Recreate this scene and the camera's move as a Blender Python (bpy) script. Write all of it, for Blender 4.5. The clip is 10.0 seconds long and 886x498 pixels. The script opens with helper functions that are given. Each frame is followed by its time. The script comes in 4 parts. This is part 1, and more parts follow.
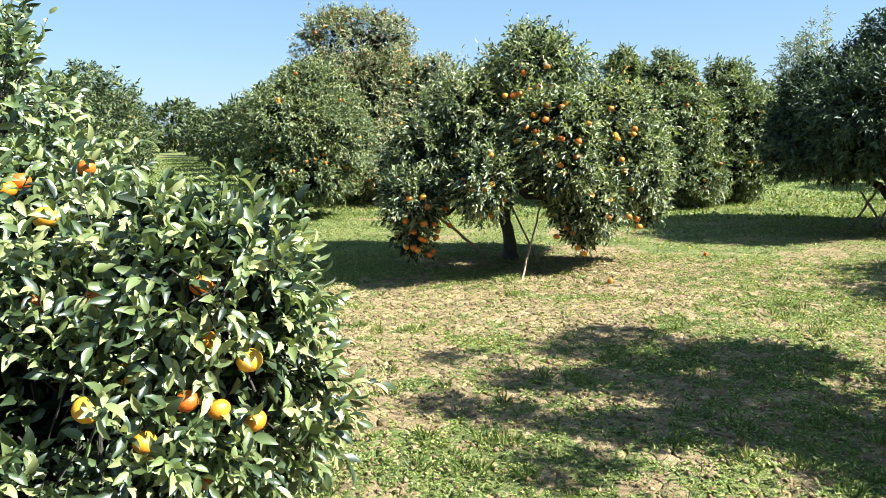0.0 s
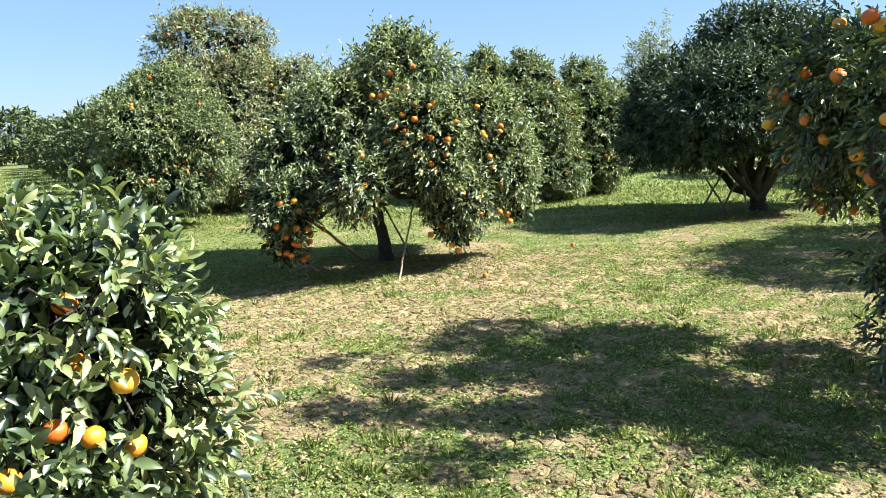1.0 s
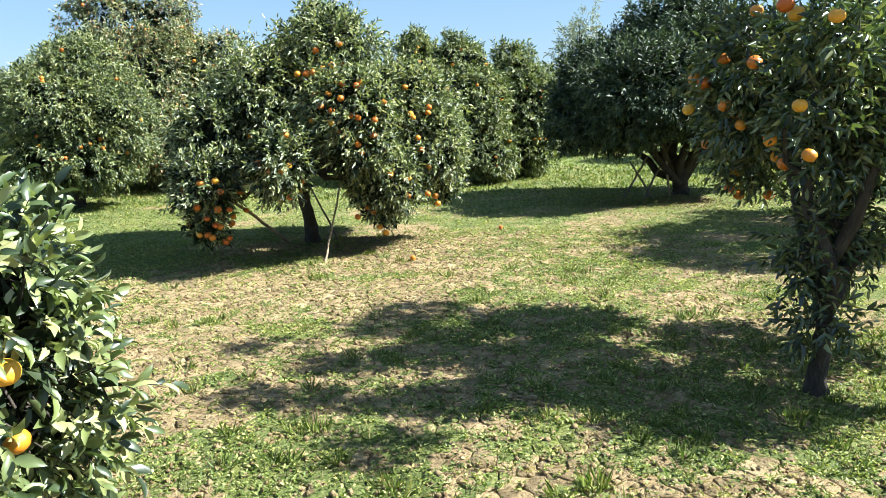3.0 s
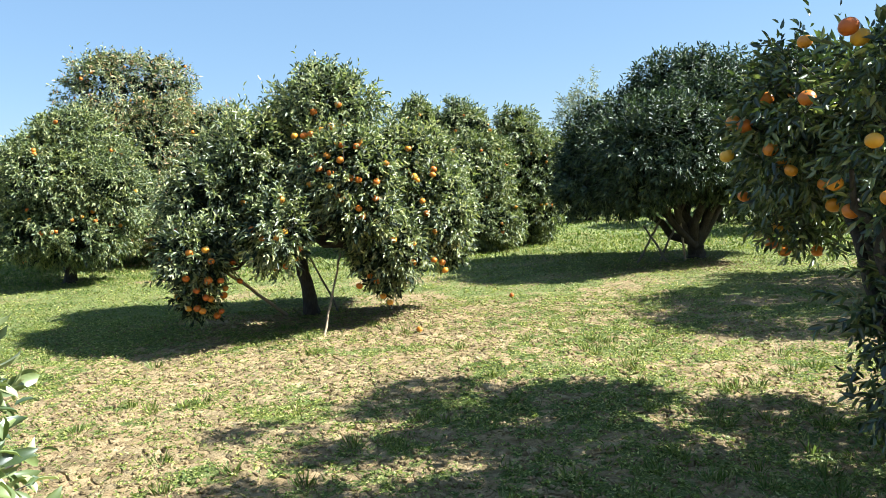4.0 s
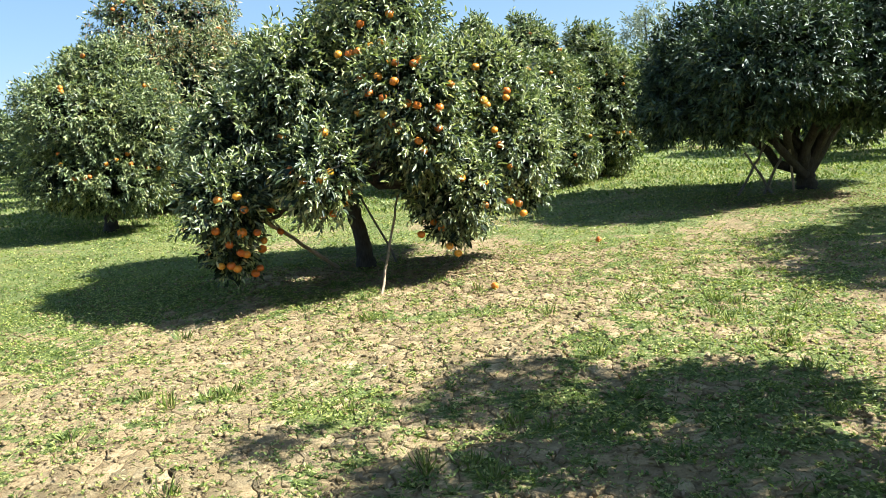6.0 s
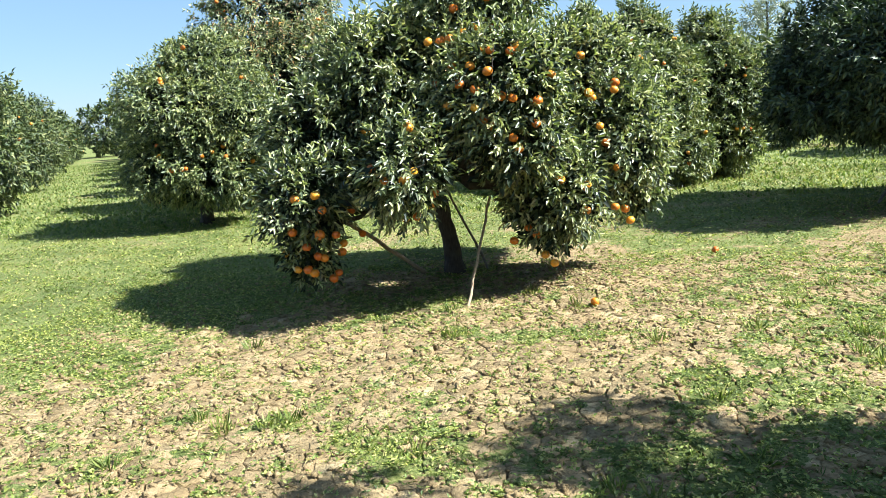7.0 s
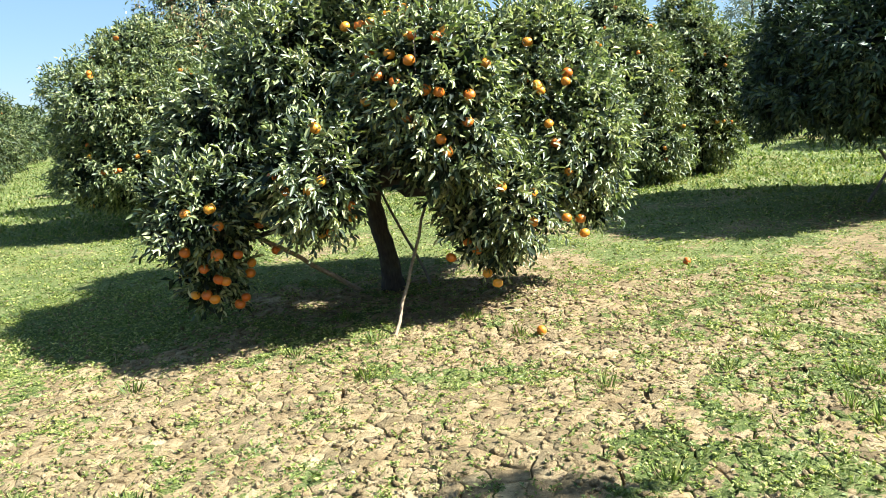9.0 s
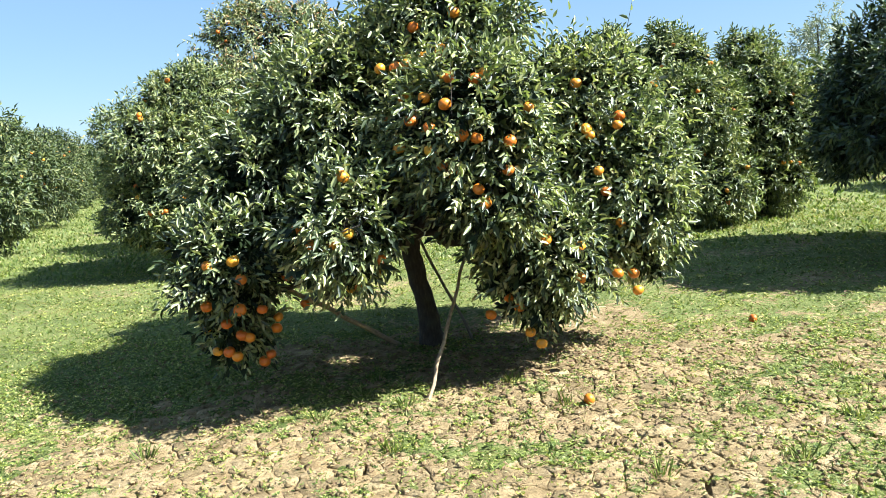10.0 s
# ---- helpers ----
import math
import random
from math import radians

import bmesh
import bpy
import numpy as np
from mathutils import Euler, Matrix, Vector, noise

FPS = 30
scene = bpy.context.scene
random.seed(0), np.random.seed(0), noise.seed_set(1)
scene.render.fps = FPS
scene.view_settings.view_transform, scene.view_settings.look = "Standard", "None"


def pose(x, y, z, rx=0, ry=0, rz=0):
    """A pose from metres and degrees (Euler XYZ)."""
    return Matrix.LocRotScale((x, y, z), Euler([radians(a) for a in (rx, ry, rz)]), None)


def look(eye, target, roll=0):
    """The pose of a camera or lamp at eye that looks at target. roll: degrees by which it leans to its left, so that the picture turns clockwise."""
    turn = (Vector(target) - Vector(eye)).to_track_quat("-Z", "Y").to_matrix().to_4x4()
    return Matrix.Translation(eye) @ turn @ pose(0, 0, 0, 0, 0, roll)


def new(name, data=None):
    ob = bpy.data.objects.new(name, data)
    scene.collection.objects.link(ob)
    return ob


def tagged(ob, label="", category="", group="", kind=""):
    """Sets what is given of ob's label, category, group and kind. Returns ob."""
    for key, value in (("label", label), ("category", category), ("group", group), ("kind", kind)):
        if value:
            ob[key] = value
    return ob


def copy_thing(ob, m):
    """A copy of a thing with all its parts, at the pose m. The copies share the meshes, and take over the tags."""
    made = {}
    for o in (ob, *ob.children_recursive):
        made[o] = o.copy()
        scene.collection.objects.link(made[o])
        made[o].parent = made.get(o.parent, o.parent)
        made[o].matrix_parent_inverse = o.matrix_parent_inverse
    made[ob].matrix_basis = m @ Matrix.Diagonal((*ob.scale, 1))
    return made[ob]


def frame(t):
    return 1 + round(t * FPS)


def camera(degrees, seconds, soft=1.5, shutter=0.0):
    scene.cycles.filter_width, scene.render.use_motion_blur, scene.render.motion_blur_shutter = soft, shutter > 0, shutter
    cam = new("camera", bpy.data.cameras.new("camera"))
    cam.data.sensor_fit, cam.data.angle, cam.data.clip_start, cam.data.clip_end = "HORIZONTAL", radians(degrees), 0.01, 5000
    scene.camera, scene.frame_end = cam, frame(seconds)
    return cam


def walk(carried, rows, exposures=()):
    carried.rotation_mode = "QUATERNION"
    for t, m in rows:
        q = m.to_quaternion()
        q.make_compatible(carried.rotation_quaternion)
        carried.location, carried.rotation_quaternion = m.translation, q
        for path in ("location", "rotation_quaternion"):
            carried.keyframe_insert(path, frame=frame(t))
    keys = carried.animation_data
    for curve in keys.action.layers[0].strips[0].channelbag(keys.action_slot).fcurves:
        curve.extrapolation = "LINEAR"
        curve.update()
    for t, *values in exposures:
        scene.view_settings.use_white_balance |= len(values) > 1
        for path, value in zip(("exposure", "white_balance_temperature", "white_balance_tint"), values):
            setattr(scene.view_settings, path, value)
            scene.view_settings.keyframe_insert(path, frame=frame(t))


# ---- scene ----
cam = camera(61.3, 10.0, soft=0.45)
PATH = [
    (0, (0.64, 0.142, 1.7), (0.28, 2.084, 1.382), -1.2),
    (0.2, (0.625, 0.151, 1.698), (0.42, 2.114, 1.372), -1.1),
    (0.5, (0.608, 0.162, 1.694), (0.527, 2.132, 1.361), -1.6),
    (1, (0.596, 0.167, 1.687), (0.576, 2.141, 1.362), -2.7),
    (1.5, (0.582, 0.15, 1.7), (0.58, 2.125, 1.387), -2.3),
    (2, (0.573, 0.154, 1.697), (0.586, 2.131, 1.391), -2),
    (2.5, (0.591, 0.161, 1.69), (0.679, 2.131, 1.351), -2.6),
    (2.7, (0.613, 0.185, 1.68), (0.788, 2.141, 1.301), -1.5),
    (3.8, (0.707, 0.623, 1.596), (0.795, 2.596, 1.285), -2.3),
    (4, (0.645, 0.811, 1.549), (0.805, 2.795, 1.36), -2.7),
    (4.2, (0.62, 0.959, 1.538), (0.822, 2.918, 1.199), -3.4),
    (4.5, (0.595, 1.197, 1.538), (0.72, 3.162, 1.188), -3.8),
    (4.7, (0.605, 1.362, 1.542), (0.638, 3.334, 1.206), -3.25),
    (5, (0.641, 1.568, 1.548), (0.5, 3.541, 1.25), -2.9),
    (5.2, (0.656, 1.662, 1.538), (0.508, 3.63, 1.216), -3.7),
    (6.3, (0.539, 2.346, 1.463), (0.565, 4.314, 1.108), -4.5),
    (6.5, (0.547, 2.466, 1.454), (0.477, 4.442, 1.156), -4),
    (6.7, (0.576, 2.587, 1.465), (0.421, 4.552, 1.126), -3.87),
    (7, (0.609, 2.764, 1.484), (0.342, 4.715, 1.133), -4.2),
    (7.2, (0.609, 2.874, 1.479), (0.385, 4.83, 1.131), -3.81),
    (7.5, (0.608, 3.031, 1.471), (0.484, 5.003, 1.164), -3.4),
    (7.8, (0.619, 3.19, 1.472), (0.615, 5.159, 1.115), -4.87),
    (8, (0.657, 3.294, 1.474), (0.757, 5.261, 1.126), -5.5),
    (8.2, (0.733, 3.391, 1.481), (0.758, 5.371, 1.193), -4.89),
    (8.5, (0.86, 3.511, 1.49), (0.759, 5.481, 1.159), -3.5),
    (9, (0.95, 3.663, 1.482), (0.709, 5.614, 1.109), -4.6),
    (9.2, (0.962, 3.758, 1.487), (0.714, 5.71, 1.127), -4.54),
    (9.5, (0.976, 3.911, 1.506), (0.672, 5.868, 1.23), -4),
    (9.7, (0.989, 3.986, 1.517), (0.69, 5.947, 1.254), -4.06),
    (10, (1.013, 4.068, 1.531), (0.631, 6.013, 1.264), -4.6),
]
walk(cam, [(t, look(e, g, r)) for t, e, g, r in PATH],
     [(0.0, 1.92, 5800, 5), (5.0, 1.92, 5800, 5), (7.5, 1.94, 5800, 5), (10.0, 1.98, 5800, 5)])

# ---- world, sun, exposure ----
SUN_FROM = Vector((1.0, -0.14, 0.96)).normalized()      # towards the sun
world = bpy.data.worlds.new("world")
scene.world = world
world.use_nodes = True
_wn, _wl = world.node_tree.nodes, world.node_tree.links
_sky = _wn.new("ShaderNodeTexSky")
_sky.sky_type = "NISHITA"
_sky.sun_disc = False
_sky.sun_elevation = math.asin(SUN_FROM.z)
_sky.sun_rotation = math.atan2(SUN_FROM.x, SUN_FROM.y)
_sky.altitude = 50
_sky.air_density = 1.0
_sky.dust_density = 0.4
_sky.ozone_density = 1.3
_bg = _wn["Background"]
_bg.inputs["Strength"].default_value = 0.045
_haze = _wn.new("ShaderNodeMix")                         # thin even winter haze over the clear sky
_haze.data_type = "RGBA"
_haze.inputs[0].default_value = 0.55
_haze.inputs[7].default_value = (2.3, 3.45, 5.1, 1)
_wl.new(_sky.outputs["Color"], _haze.inputs[6])
_wl.new(_haze.outputs[2], _bg.inputs["Color"])

_sun = bpy.data.lights.new("sun", "SUN")
_sun.energy = 5.0
_sun.angle = radians(0.53)
_sun.color = (1.0, 0.95, 0.86)
sun = new("sun", _sun)
sun.matrix_world = look(SUN_FROM * 40, (0, 0, 0))


# ---- materials ----
def material(name):
    m = bpy.data.materials.new(name)
    m.use_nodes = True
    nt = m.node_tree
    return m, nt, nt.nodes["Principled BSDF"], nt.nodes["Material Output"]


def ramp(nt, source, stops):
    r = nt.nodes.new("ShaderNodeValToRGB")
    while len(r.color_ramp.elements) < len(stops):
        r.color_ramp.elements.new(0.5)
    for e, (p, c) in zip(r.color_ramp.elements, stops):
        e.position, e.color = p, (*c, 1)
    nt.links.new(source, r.inputs["Fac"])
    return r.outputs["Color"]


def noise_tex(nt, scale, detail=4.0, rough=0.55, vector=None):
    n = nt.nodes.new("ShaderNodeTexNoise")
    n.inputs["Scale"].default_value = scale
    n.inputs["Detail"].default_value = detail
    n.inputs["Roughness"].default_value = rough
    if vector is not None:
        nt.links.new(vector, n.inputs["Vector"])
    return n.outputs["Fac"]


def position(nt):
    return nt.nodes.new("ShaderNodeNewGeometry").outputs["Position"]


def mix(nt, fac, a, b, blend="MIX"):
    m = nt.nodes.new("ShaderNodeMix")
    m.data_type, m.blend_type = "RGBA", blend
    for s, v in ((m.inputs[0], fac), (m.inputs[6], a), (m.inputs[7], b)):
        if isinstance(v, (int, float)):
            s.default_value = v
        elif isinstance(v, tuple):
            s.default_value = (*v, 1)
        else:
            nt.links.new(v, s)
    return m.outputs[2]


def bump(nt, height, strength, distance, shader):
    b = nt.nodes.new("ShaderNodeBump")
    b.inputs["Strength"].default_value = strength
    b.inputs["Distance"].default_value = distance
    nt.links.new(height, b.inputs["Height"])
    nt.links.new(b.outputs["Normal"], shader.inputs["Normal"])


def leaf_material(name, stops, gloss=0.38, through_light=0.14, shine=0.42):
    """Waxy leaf: each leaf takes its own tone, light shines through a little."""
    m, nt, sh, out = material(name)
    geo = nt.nodes.new("ShaderNodeNewGeometry")
    tone = ramp(nt, geo.outputs["Random Per Island"], stops)
    patch = noise_tex(nt, 1.6, 3.0, 0.5, geo.outputs["Position"])
    patch2 = ramp(nt, patch, [(0.35, (0.82, 0.86, 0.84)), (0.65, (1.15, 1.1, 0.98))])
    colour = mix(nt, 1.0, tone, patch2, "MULTIPLY")
    nt.links.new(colour, sh.inputs["Base Color"])
    sh.inputs["Roughness"].default_value = gloss
    sh.inputs["Specular IOR Level"].default_value = shine
    tr = nt.nodes.new("ShaderNodeBsdfTranslucent")
    nt.links.new(mix(nt, 1.0, colour, (1.45, 1.6, 0.8), "MULTIPLY"), tr.inputs["Color"])
    ms = nt.nodes.new("ShaderNodeMixShader")
    ms.inputs[0].default_value = through_light
    nt.links.new(sh.outputs[0], ms.inputs[1])
    nt.links.new(tr.outputs[0], ms.inputs[2])
    nt.links.new(ms.outputs[0], out.inputs["Surface"])
    return m


LEAF = leaf_material("orange_leaf", [(0.0, (0.015, 0.027, 0.010)), (0.24, (0.056, 0.080, 0.027)), (0.56, (0.178, 0.212, 0.074)),
                                     (0.85, (0.345, 0.356, 0.165)), (1.0, (0.480, 0.450, 0.270))], 0.48, 0.22, 1.0)
LEAF_NEAR = leaf_material("young_orange_leaf", [(0.0, (0.012, 0.023, 0.009)), (0.30, (0.052, 0.080, 0.028)), (0.70, (0.165, 0.200, 0.072)),
                                                (1.0, (0.340, 0.345, 0.170))], 0.42, 0.20, 0.8)
LEAF_SIDE = leaf_material("glossy_orange_leaf", [(0.0, (0.012, 0.022, 0.009)), (0.35, (0.044, 0.068, 0.024)), (0.75, (0.108, 0.140, 0.048)),
                                                 (1.0, (0.240, 0.245, 0.100))], 0.36, 0.20, 1.0)
# near-black leaves: the shade in a crown's gaps is put into their colour
LEAF_INNER_SHADE = leaf_material("inner_shade_leaf", [(0.0, (0.005, 0.010, 0.004)), (0.45, (0.012, 0.022, 0.008)),
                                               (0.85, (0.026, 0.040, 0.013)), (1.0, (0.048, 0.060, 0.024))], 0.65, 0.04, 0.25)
# darker copy of the orange leaf: its colour stands for the unlit side
LEAF_SHADE = leaf_material("shaded_side_leaf", [(0.0, (0.010, 0.020, 0.010)), (0.40, (0.032, 0.056, 0.025)),
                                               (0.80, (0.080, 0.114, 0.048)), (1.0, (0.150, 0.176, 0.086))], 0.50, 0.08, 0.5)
LEAF_FAR = leaf_material("orchard_leaf", [(0.0, (0.020, 0.034, 0.013)), (0.35, (0.078, 0.108, 0.036)),
                                          (0.75, (0.205, 0.235, 0.082)), (1.0, (0.320, 0.310, 0.145))], 0.48, 0.18, 0.6)
LEAF_TALL = leaf_material("rusty_orchard_leaf", [(0.0, (0.022, 0.036, 0.014)), (0.32, (0.086, 0.114, 0.042)), (0.70, (0.235, 0.250, 0.108)),
                                                 (0.88, (0.390, 0.375, 0.200)), (0.90, (0.300, 0.160, 0.070)), (1.0, (0.440, 0.270, 0.140))], 0.5, 0.2, 0.6)
LEAF_ROW = leaf_material("row_leaf", [(0.0, (0.014, 0.026, 0.010)), (0.4, (0.045, 0.068, 0.022)),
                                      (0.8, (0.115, 0.140, 0.046)), (1.0, (0.190, 0.190, 0.085))], 0.48, 0.14, 0.4)
LEAF_SILVER = leaf_material("silvery_leaf", [(0.0, (0.190, 0.210, 0.165)), (1.0, (0.340, 0.350, 0.280))], 0.5)


def bark_material():
    m, nt, sh, out = material("bark")
    p = position(nt)
    mp = nt.nodes.new("ShaderNodeMapping")
    mp.inputs["Scale"].default_value = (1, 1, 0.25)
    nt.links.new(p, mp.inputs["Vector"])
    n = noise_tex(nt, 60, 6, 0.65, mp.outputs["Vector"])
    big = noise_tex(nt, 9, 3, 0.5, p)
    c = ramp(nt, n, [(0.3, (0.016, 0.012, 0.009)), (0.55, (0.044, 0.033, 0.024)), (0.8, (0.10, 0.078, 0.058))])
    c = mix(nt, ramp(nt, big, [(0.5, (0, 0, 0)), (0.75, (0.5, 0.5, 0.5))]), c, (0.085, 0.075, 0.058))
    nt.links.new(c, sh.inputs["Base Color"])
    sh.inputs["Roughness"].default_value = 0.9
    bump(nt, n, 0.9, 0.012, sh)
    return m


def wood_material(name, dark, light):
    m, nt, sh, out = material(name)
    n = noise_tex(nt, 40, 5, 0.6, position(nt))
    nt.links.new(ramp(nt, n, [(0.3, dark), (0.7, light)]), sh.inputs["Base Color"])
    sh.inputs["Roughness"].default_value = 0.75
    bump(nt, n, 0.5, 0.006, sh)
    return m


def peel_material():
    """Orange peel: pitted skin, from yellow-orange to deep orange fruit by fruit."""
    m, nt, sh, out = material("orange_peel")
    info = nt.nodes.new("ShaderNodeObjectInfo")
    tone = ramp(nt, info.outputs["Random"], [(0.0, (0.445, 0.085, 0.006)), (0.45, (0.545, 0.155, 0.009)), (0.80, (0.610, 0.245, 0.014)), (1.0, (0.660, 0.350, 0.028))])
    tc = nt.nodes.new("ShaderNodeTexCoord")
    blotch = noise_tex(nt, 30, 3, 0.5, tc.outputs["Object"])
    c = mix(nt, ramp(nt, blotch, [(0.5, (0, 0, 0)), (0.8, (0.45, 0.45, 0.45))]), tone, (0.68, 0.33, 0.024))
    nt.links.new(c, sh.inputs["Base Color"])
    sh.inputs["Roughness"].default_value = 0.42
    sh.inputs["Subsurface Weight"].default_value = 0.0
    pits = nt.nodes.new("ShaderNodeTexVoronoi")
    pits.inputs["Scale"].default_value = 550
    nt.links.new(tc.outputs["Object"], pits.inputs["Vector"])
    bump(nt, pits.outputs["Distance"], 0.25, 0.001, sh)
    return m


def ground_material():
    """Dry cracked loam, thinly overgrown: the share of green follows the growth that is stored on the sheet."""
    m, nt, sh, out = material("orchard_ground")
    p = position(nt)
    at = nt.nodes.new("ShaderNodeAttribute")
    at.attribute_name = "growth"
    grow = at.outputs["Fac"]
    fine = noise_tex(nt, 55, 6, 0.65, p)
    clod = noise_tex(nt, 7, 4, 0.6, p)
    soil = ramp(nt, clod, [(0.3, (0.186, 0.138, 0.074)), (0.5, (0.284, 0.218, 0.122)), (0.72, (0.385, 0.308, 0.186))])
    soil = mix(nt, 0.5, soil, ramp(nt, fine, [(0.34, (0.30, 0.25, 0.19)), (0.46, (0.92, 0.88, 0.80)), (0.66, (1.30, 1.26, 1.18))]), "MULTIPLY")
    info = nt.nodes.new("ShaderNodeObjectInfo")
    isle = nt.nodes.new("ShaderNodeNewGeometry")
    own = nt.nodes.new("ShaderNodeMath")
    own.operation = "ADD"
    nt.links.new(info.outputs["Random"], own.inputs[0])
    nt.links.new(isle.outputs["Random Per Island"], own.inputs[1])
    turn = nt.nodes.new("ShaderNodeMath")
    turn.operation = "FRACT"
    nt.links.new(own.outputs[0], turn.inputs[0])
    soil = mix(nt, 1.0, soil, ramp(nt, turn.outputs[0], [(0.0, (0.74, 0.72, 0.68)), (0.35, (1.0, 0.96, 0.92)), (0.7, (1.12, 1.05, 0.98)), (1.0, (1.22, 1.22, 1.18))]), "MULTIPLY")
    turf = ramp(nt, fine, [(0.34, (0.050, 0.074, 0.014)), (0.5, (0.136, 0.160, 0.044)), (0.66, (0.232, 0.236, 0.096))])
    wide = noise_tex(nt, 1.1, 5, 0.65, p)
    turf = mix(nt, 1.0, turf, ramp(nt, wide, [(0.35, (0.62, 0.66, 0.55)), (0.5, (1.0, 1.0, 1.0)), (0.68, (1.25, 1.12, 1.0))]), "MULTIPLY")
    weed = noise_tex(nt, 16, 5, 0.7, p)
    add = nt.nodes.new("ShaderNodeMath")
    add.operation = "ADD"
    nt.links.new(weed, add.inputs[0])
    nt.links.new(grow, add.inputs[1])
    share = ramp(nt, add.outputs[0], [(0.98, (0, 0, 0)), (1.25, (1, 1, 1))])
    nt.links.new(mix(nt, share, soil, turf), sh.inputs["Base Color"])
    sh.inputs["Roughness"].default_value = 0.95
    sh.inputs["Specular IOR Level"].default_value = 0.2
    crumb = noise_tex(nt, 150, 4, 0.7, p)
    lumps_ = noise_tex(nt, 38, 4, 0.6, p)
    bump(nt, mix(nt, 0.5, lumps_, crumb), 1.0, 0.024, sh)
    return m


GRASS = leaf_material("grass", [(0.0, (0.066, 0.106, 0.018)), (0.5, (0.138, 0.182, 0.038)), (0.85, (0.225, 0.244, 0.076)), (1.0, (0.320, 0.285, 0.140))], 0.5, 0.30)
WEED = leaf_material("weed", [(0.0, (0.060, 0.092, 0.016)), (0.40, (0.145, 0.192, 0.036)), (0.72, (0.285, 0.305, 0.082)), (1.0, (0.460, 0.420, 0.180))], 0.5, 0.30)
STRAW = leaf_material("straw", [(0.0, (0.120, 0.090, 0.045)), (0.30, (0.235, 0.200, 0.085)), (0.70, (0.370, 0.325, 0.150)), (1.0, (0.480, 0.420, 0.260))], 0.6, 0.2)
LITTER = wood_material("dry_leaf", (0.112, 0.059, 0.028), (0.322, 0.217, 0.119))
BARK = bark_material()
GREY_POLE = wood_material("grey_pole", (0.080, 0.064, 0.048), (0.192, 0.160, 0.120))
POLE = wood_material("weathered_pole", (0.176, 0.120, 0.072), (0.400, 0.296, 0.184))
PEEL = peel_material()
GROUND = ground_material()
CALYX, _nt, _sh, _ = material("calyx")
_sh.inputs["Base Color"].default_value = (0.10, 0.13, 0.03, 1)
_sh.inputs["Roughness"].default_value = 0.7


# ---- mesh tools ----
def mesh_from(name, verts, tris=None, quads=None, smooth=False):
    """A mesh from arrays of corners and faces."""
    me = bpy.data.meshes.new(name)
    loops, sizes = [], []
    if quads is not None and len(quads):
        loops.append(np.asarray(quads).ravel())
        sizes.append(np.full(len(quads), 4))
    if tris is not None and len(tris):
        loops.append(np.asarray(tris).ravel())
        sizes.append(np.full(len(tris), 3))
    loops, sizes = np.concatenate(loops).astype(np.int32), np.concatenate(sizes).astype(np.int32)
    me.vertices.add(len(verts))
    me.vertices.foreach_set("co", np.asarray(verts, dtype=np.float32).ravel())
    me.loops.add(len(loops))
    me.loops.foreach_set("vertex_index", loops)
    me.polygons.add(len(sizes))
    me.polygons.foreach_set("loop_start", np.concatenate(([0], np.cumsum(sizes)[:-1])).astype(np.int32))
    me.polygons.foreach_set("loop_total", sizes)
    me.update(calc_edges=True)
    if smooth:
        me.polygons.foreach_set("use_smooth", np.ones(len(sizes), dtype=bool))
    return me


def part(name, me, mat, parent, label=""):
    ob = new(name, me)
    if mat is not None and not me.materials:
        me.materials.append(mat)
    ob.parent = parent
    return tagged(ob, label)


def unit(v):
    return v / np.maximum(np.linalg.norm(v, axis=-1, keepdims=True), 1e-9)


def leaves(base, along, up, length, width, fine):
    """Corners and triangles of many leaves: folded along the midrib and bent down towards the tip."""
    n = len(base)
    along = unit(along)
    side = unit(np.cross(along, up))
    up = np.cross(side, along)
    L, W = length[:, None], width[:, None]
    if fine == 2:
        rows = [(0.0, 0, 0), (0.17, 0.34, 0.03), (0.46, 0.50, 0.05), (0.79, 0.33, 0.0), (1.0, 0, -0.12)]
    elif fine == 1:
        rows = [(0.0, 0, 0), (0.30, -0.47, 0.07), (0.68, -0.38, 0.03), (1.0, 0, -0.10)]
    else:
        rows = [(0.0, 0, 0), (0.45, -0.5, 0.04), (1.0, 0, -0.10)]
    cols = []
    for s, w, h in rows:
        mid = base + along * L * s + up * L * h
        if w == 0:
            cols.append(mid)
        elif w < 0:
            lift = up * W * 0.22
            cols += [mid + side * W * w + lift, mid - side * W * w + lift]
        else:
            lift = up * W * 0.26
            cols += [mid - side * W * w + lift, mid, mid + side * W * w + lift]
    verts = np.stack(cols, 1).reshape(-1, 3)
    if fine == 2:
        t = [(0, 1, 2), (0, 2, 3), (1, 4, 5), (1, 5, 2), (2, 5, 6), (2, 6, 3), (4, 7, 8), (4, 8, 5), (5, 8, 9), (5, 9, 6), (7, 10, 8), (8, 10, 9)]
    elif fine == 1:
        t = [(0, 1, 5), (1, 3, 5), (0, 5, 2), (2, 5, 4)]
    else:
        t = [(0, 1, 3), (0, 3, 2)]
    k = len(cols)
    tris = (np.arange(n)[:, None, None] * k + np.array(t)[None]).reshape(-1, 3)
    return verts, tris


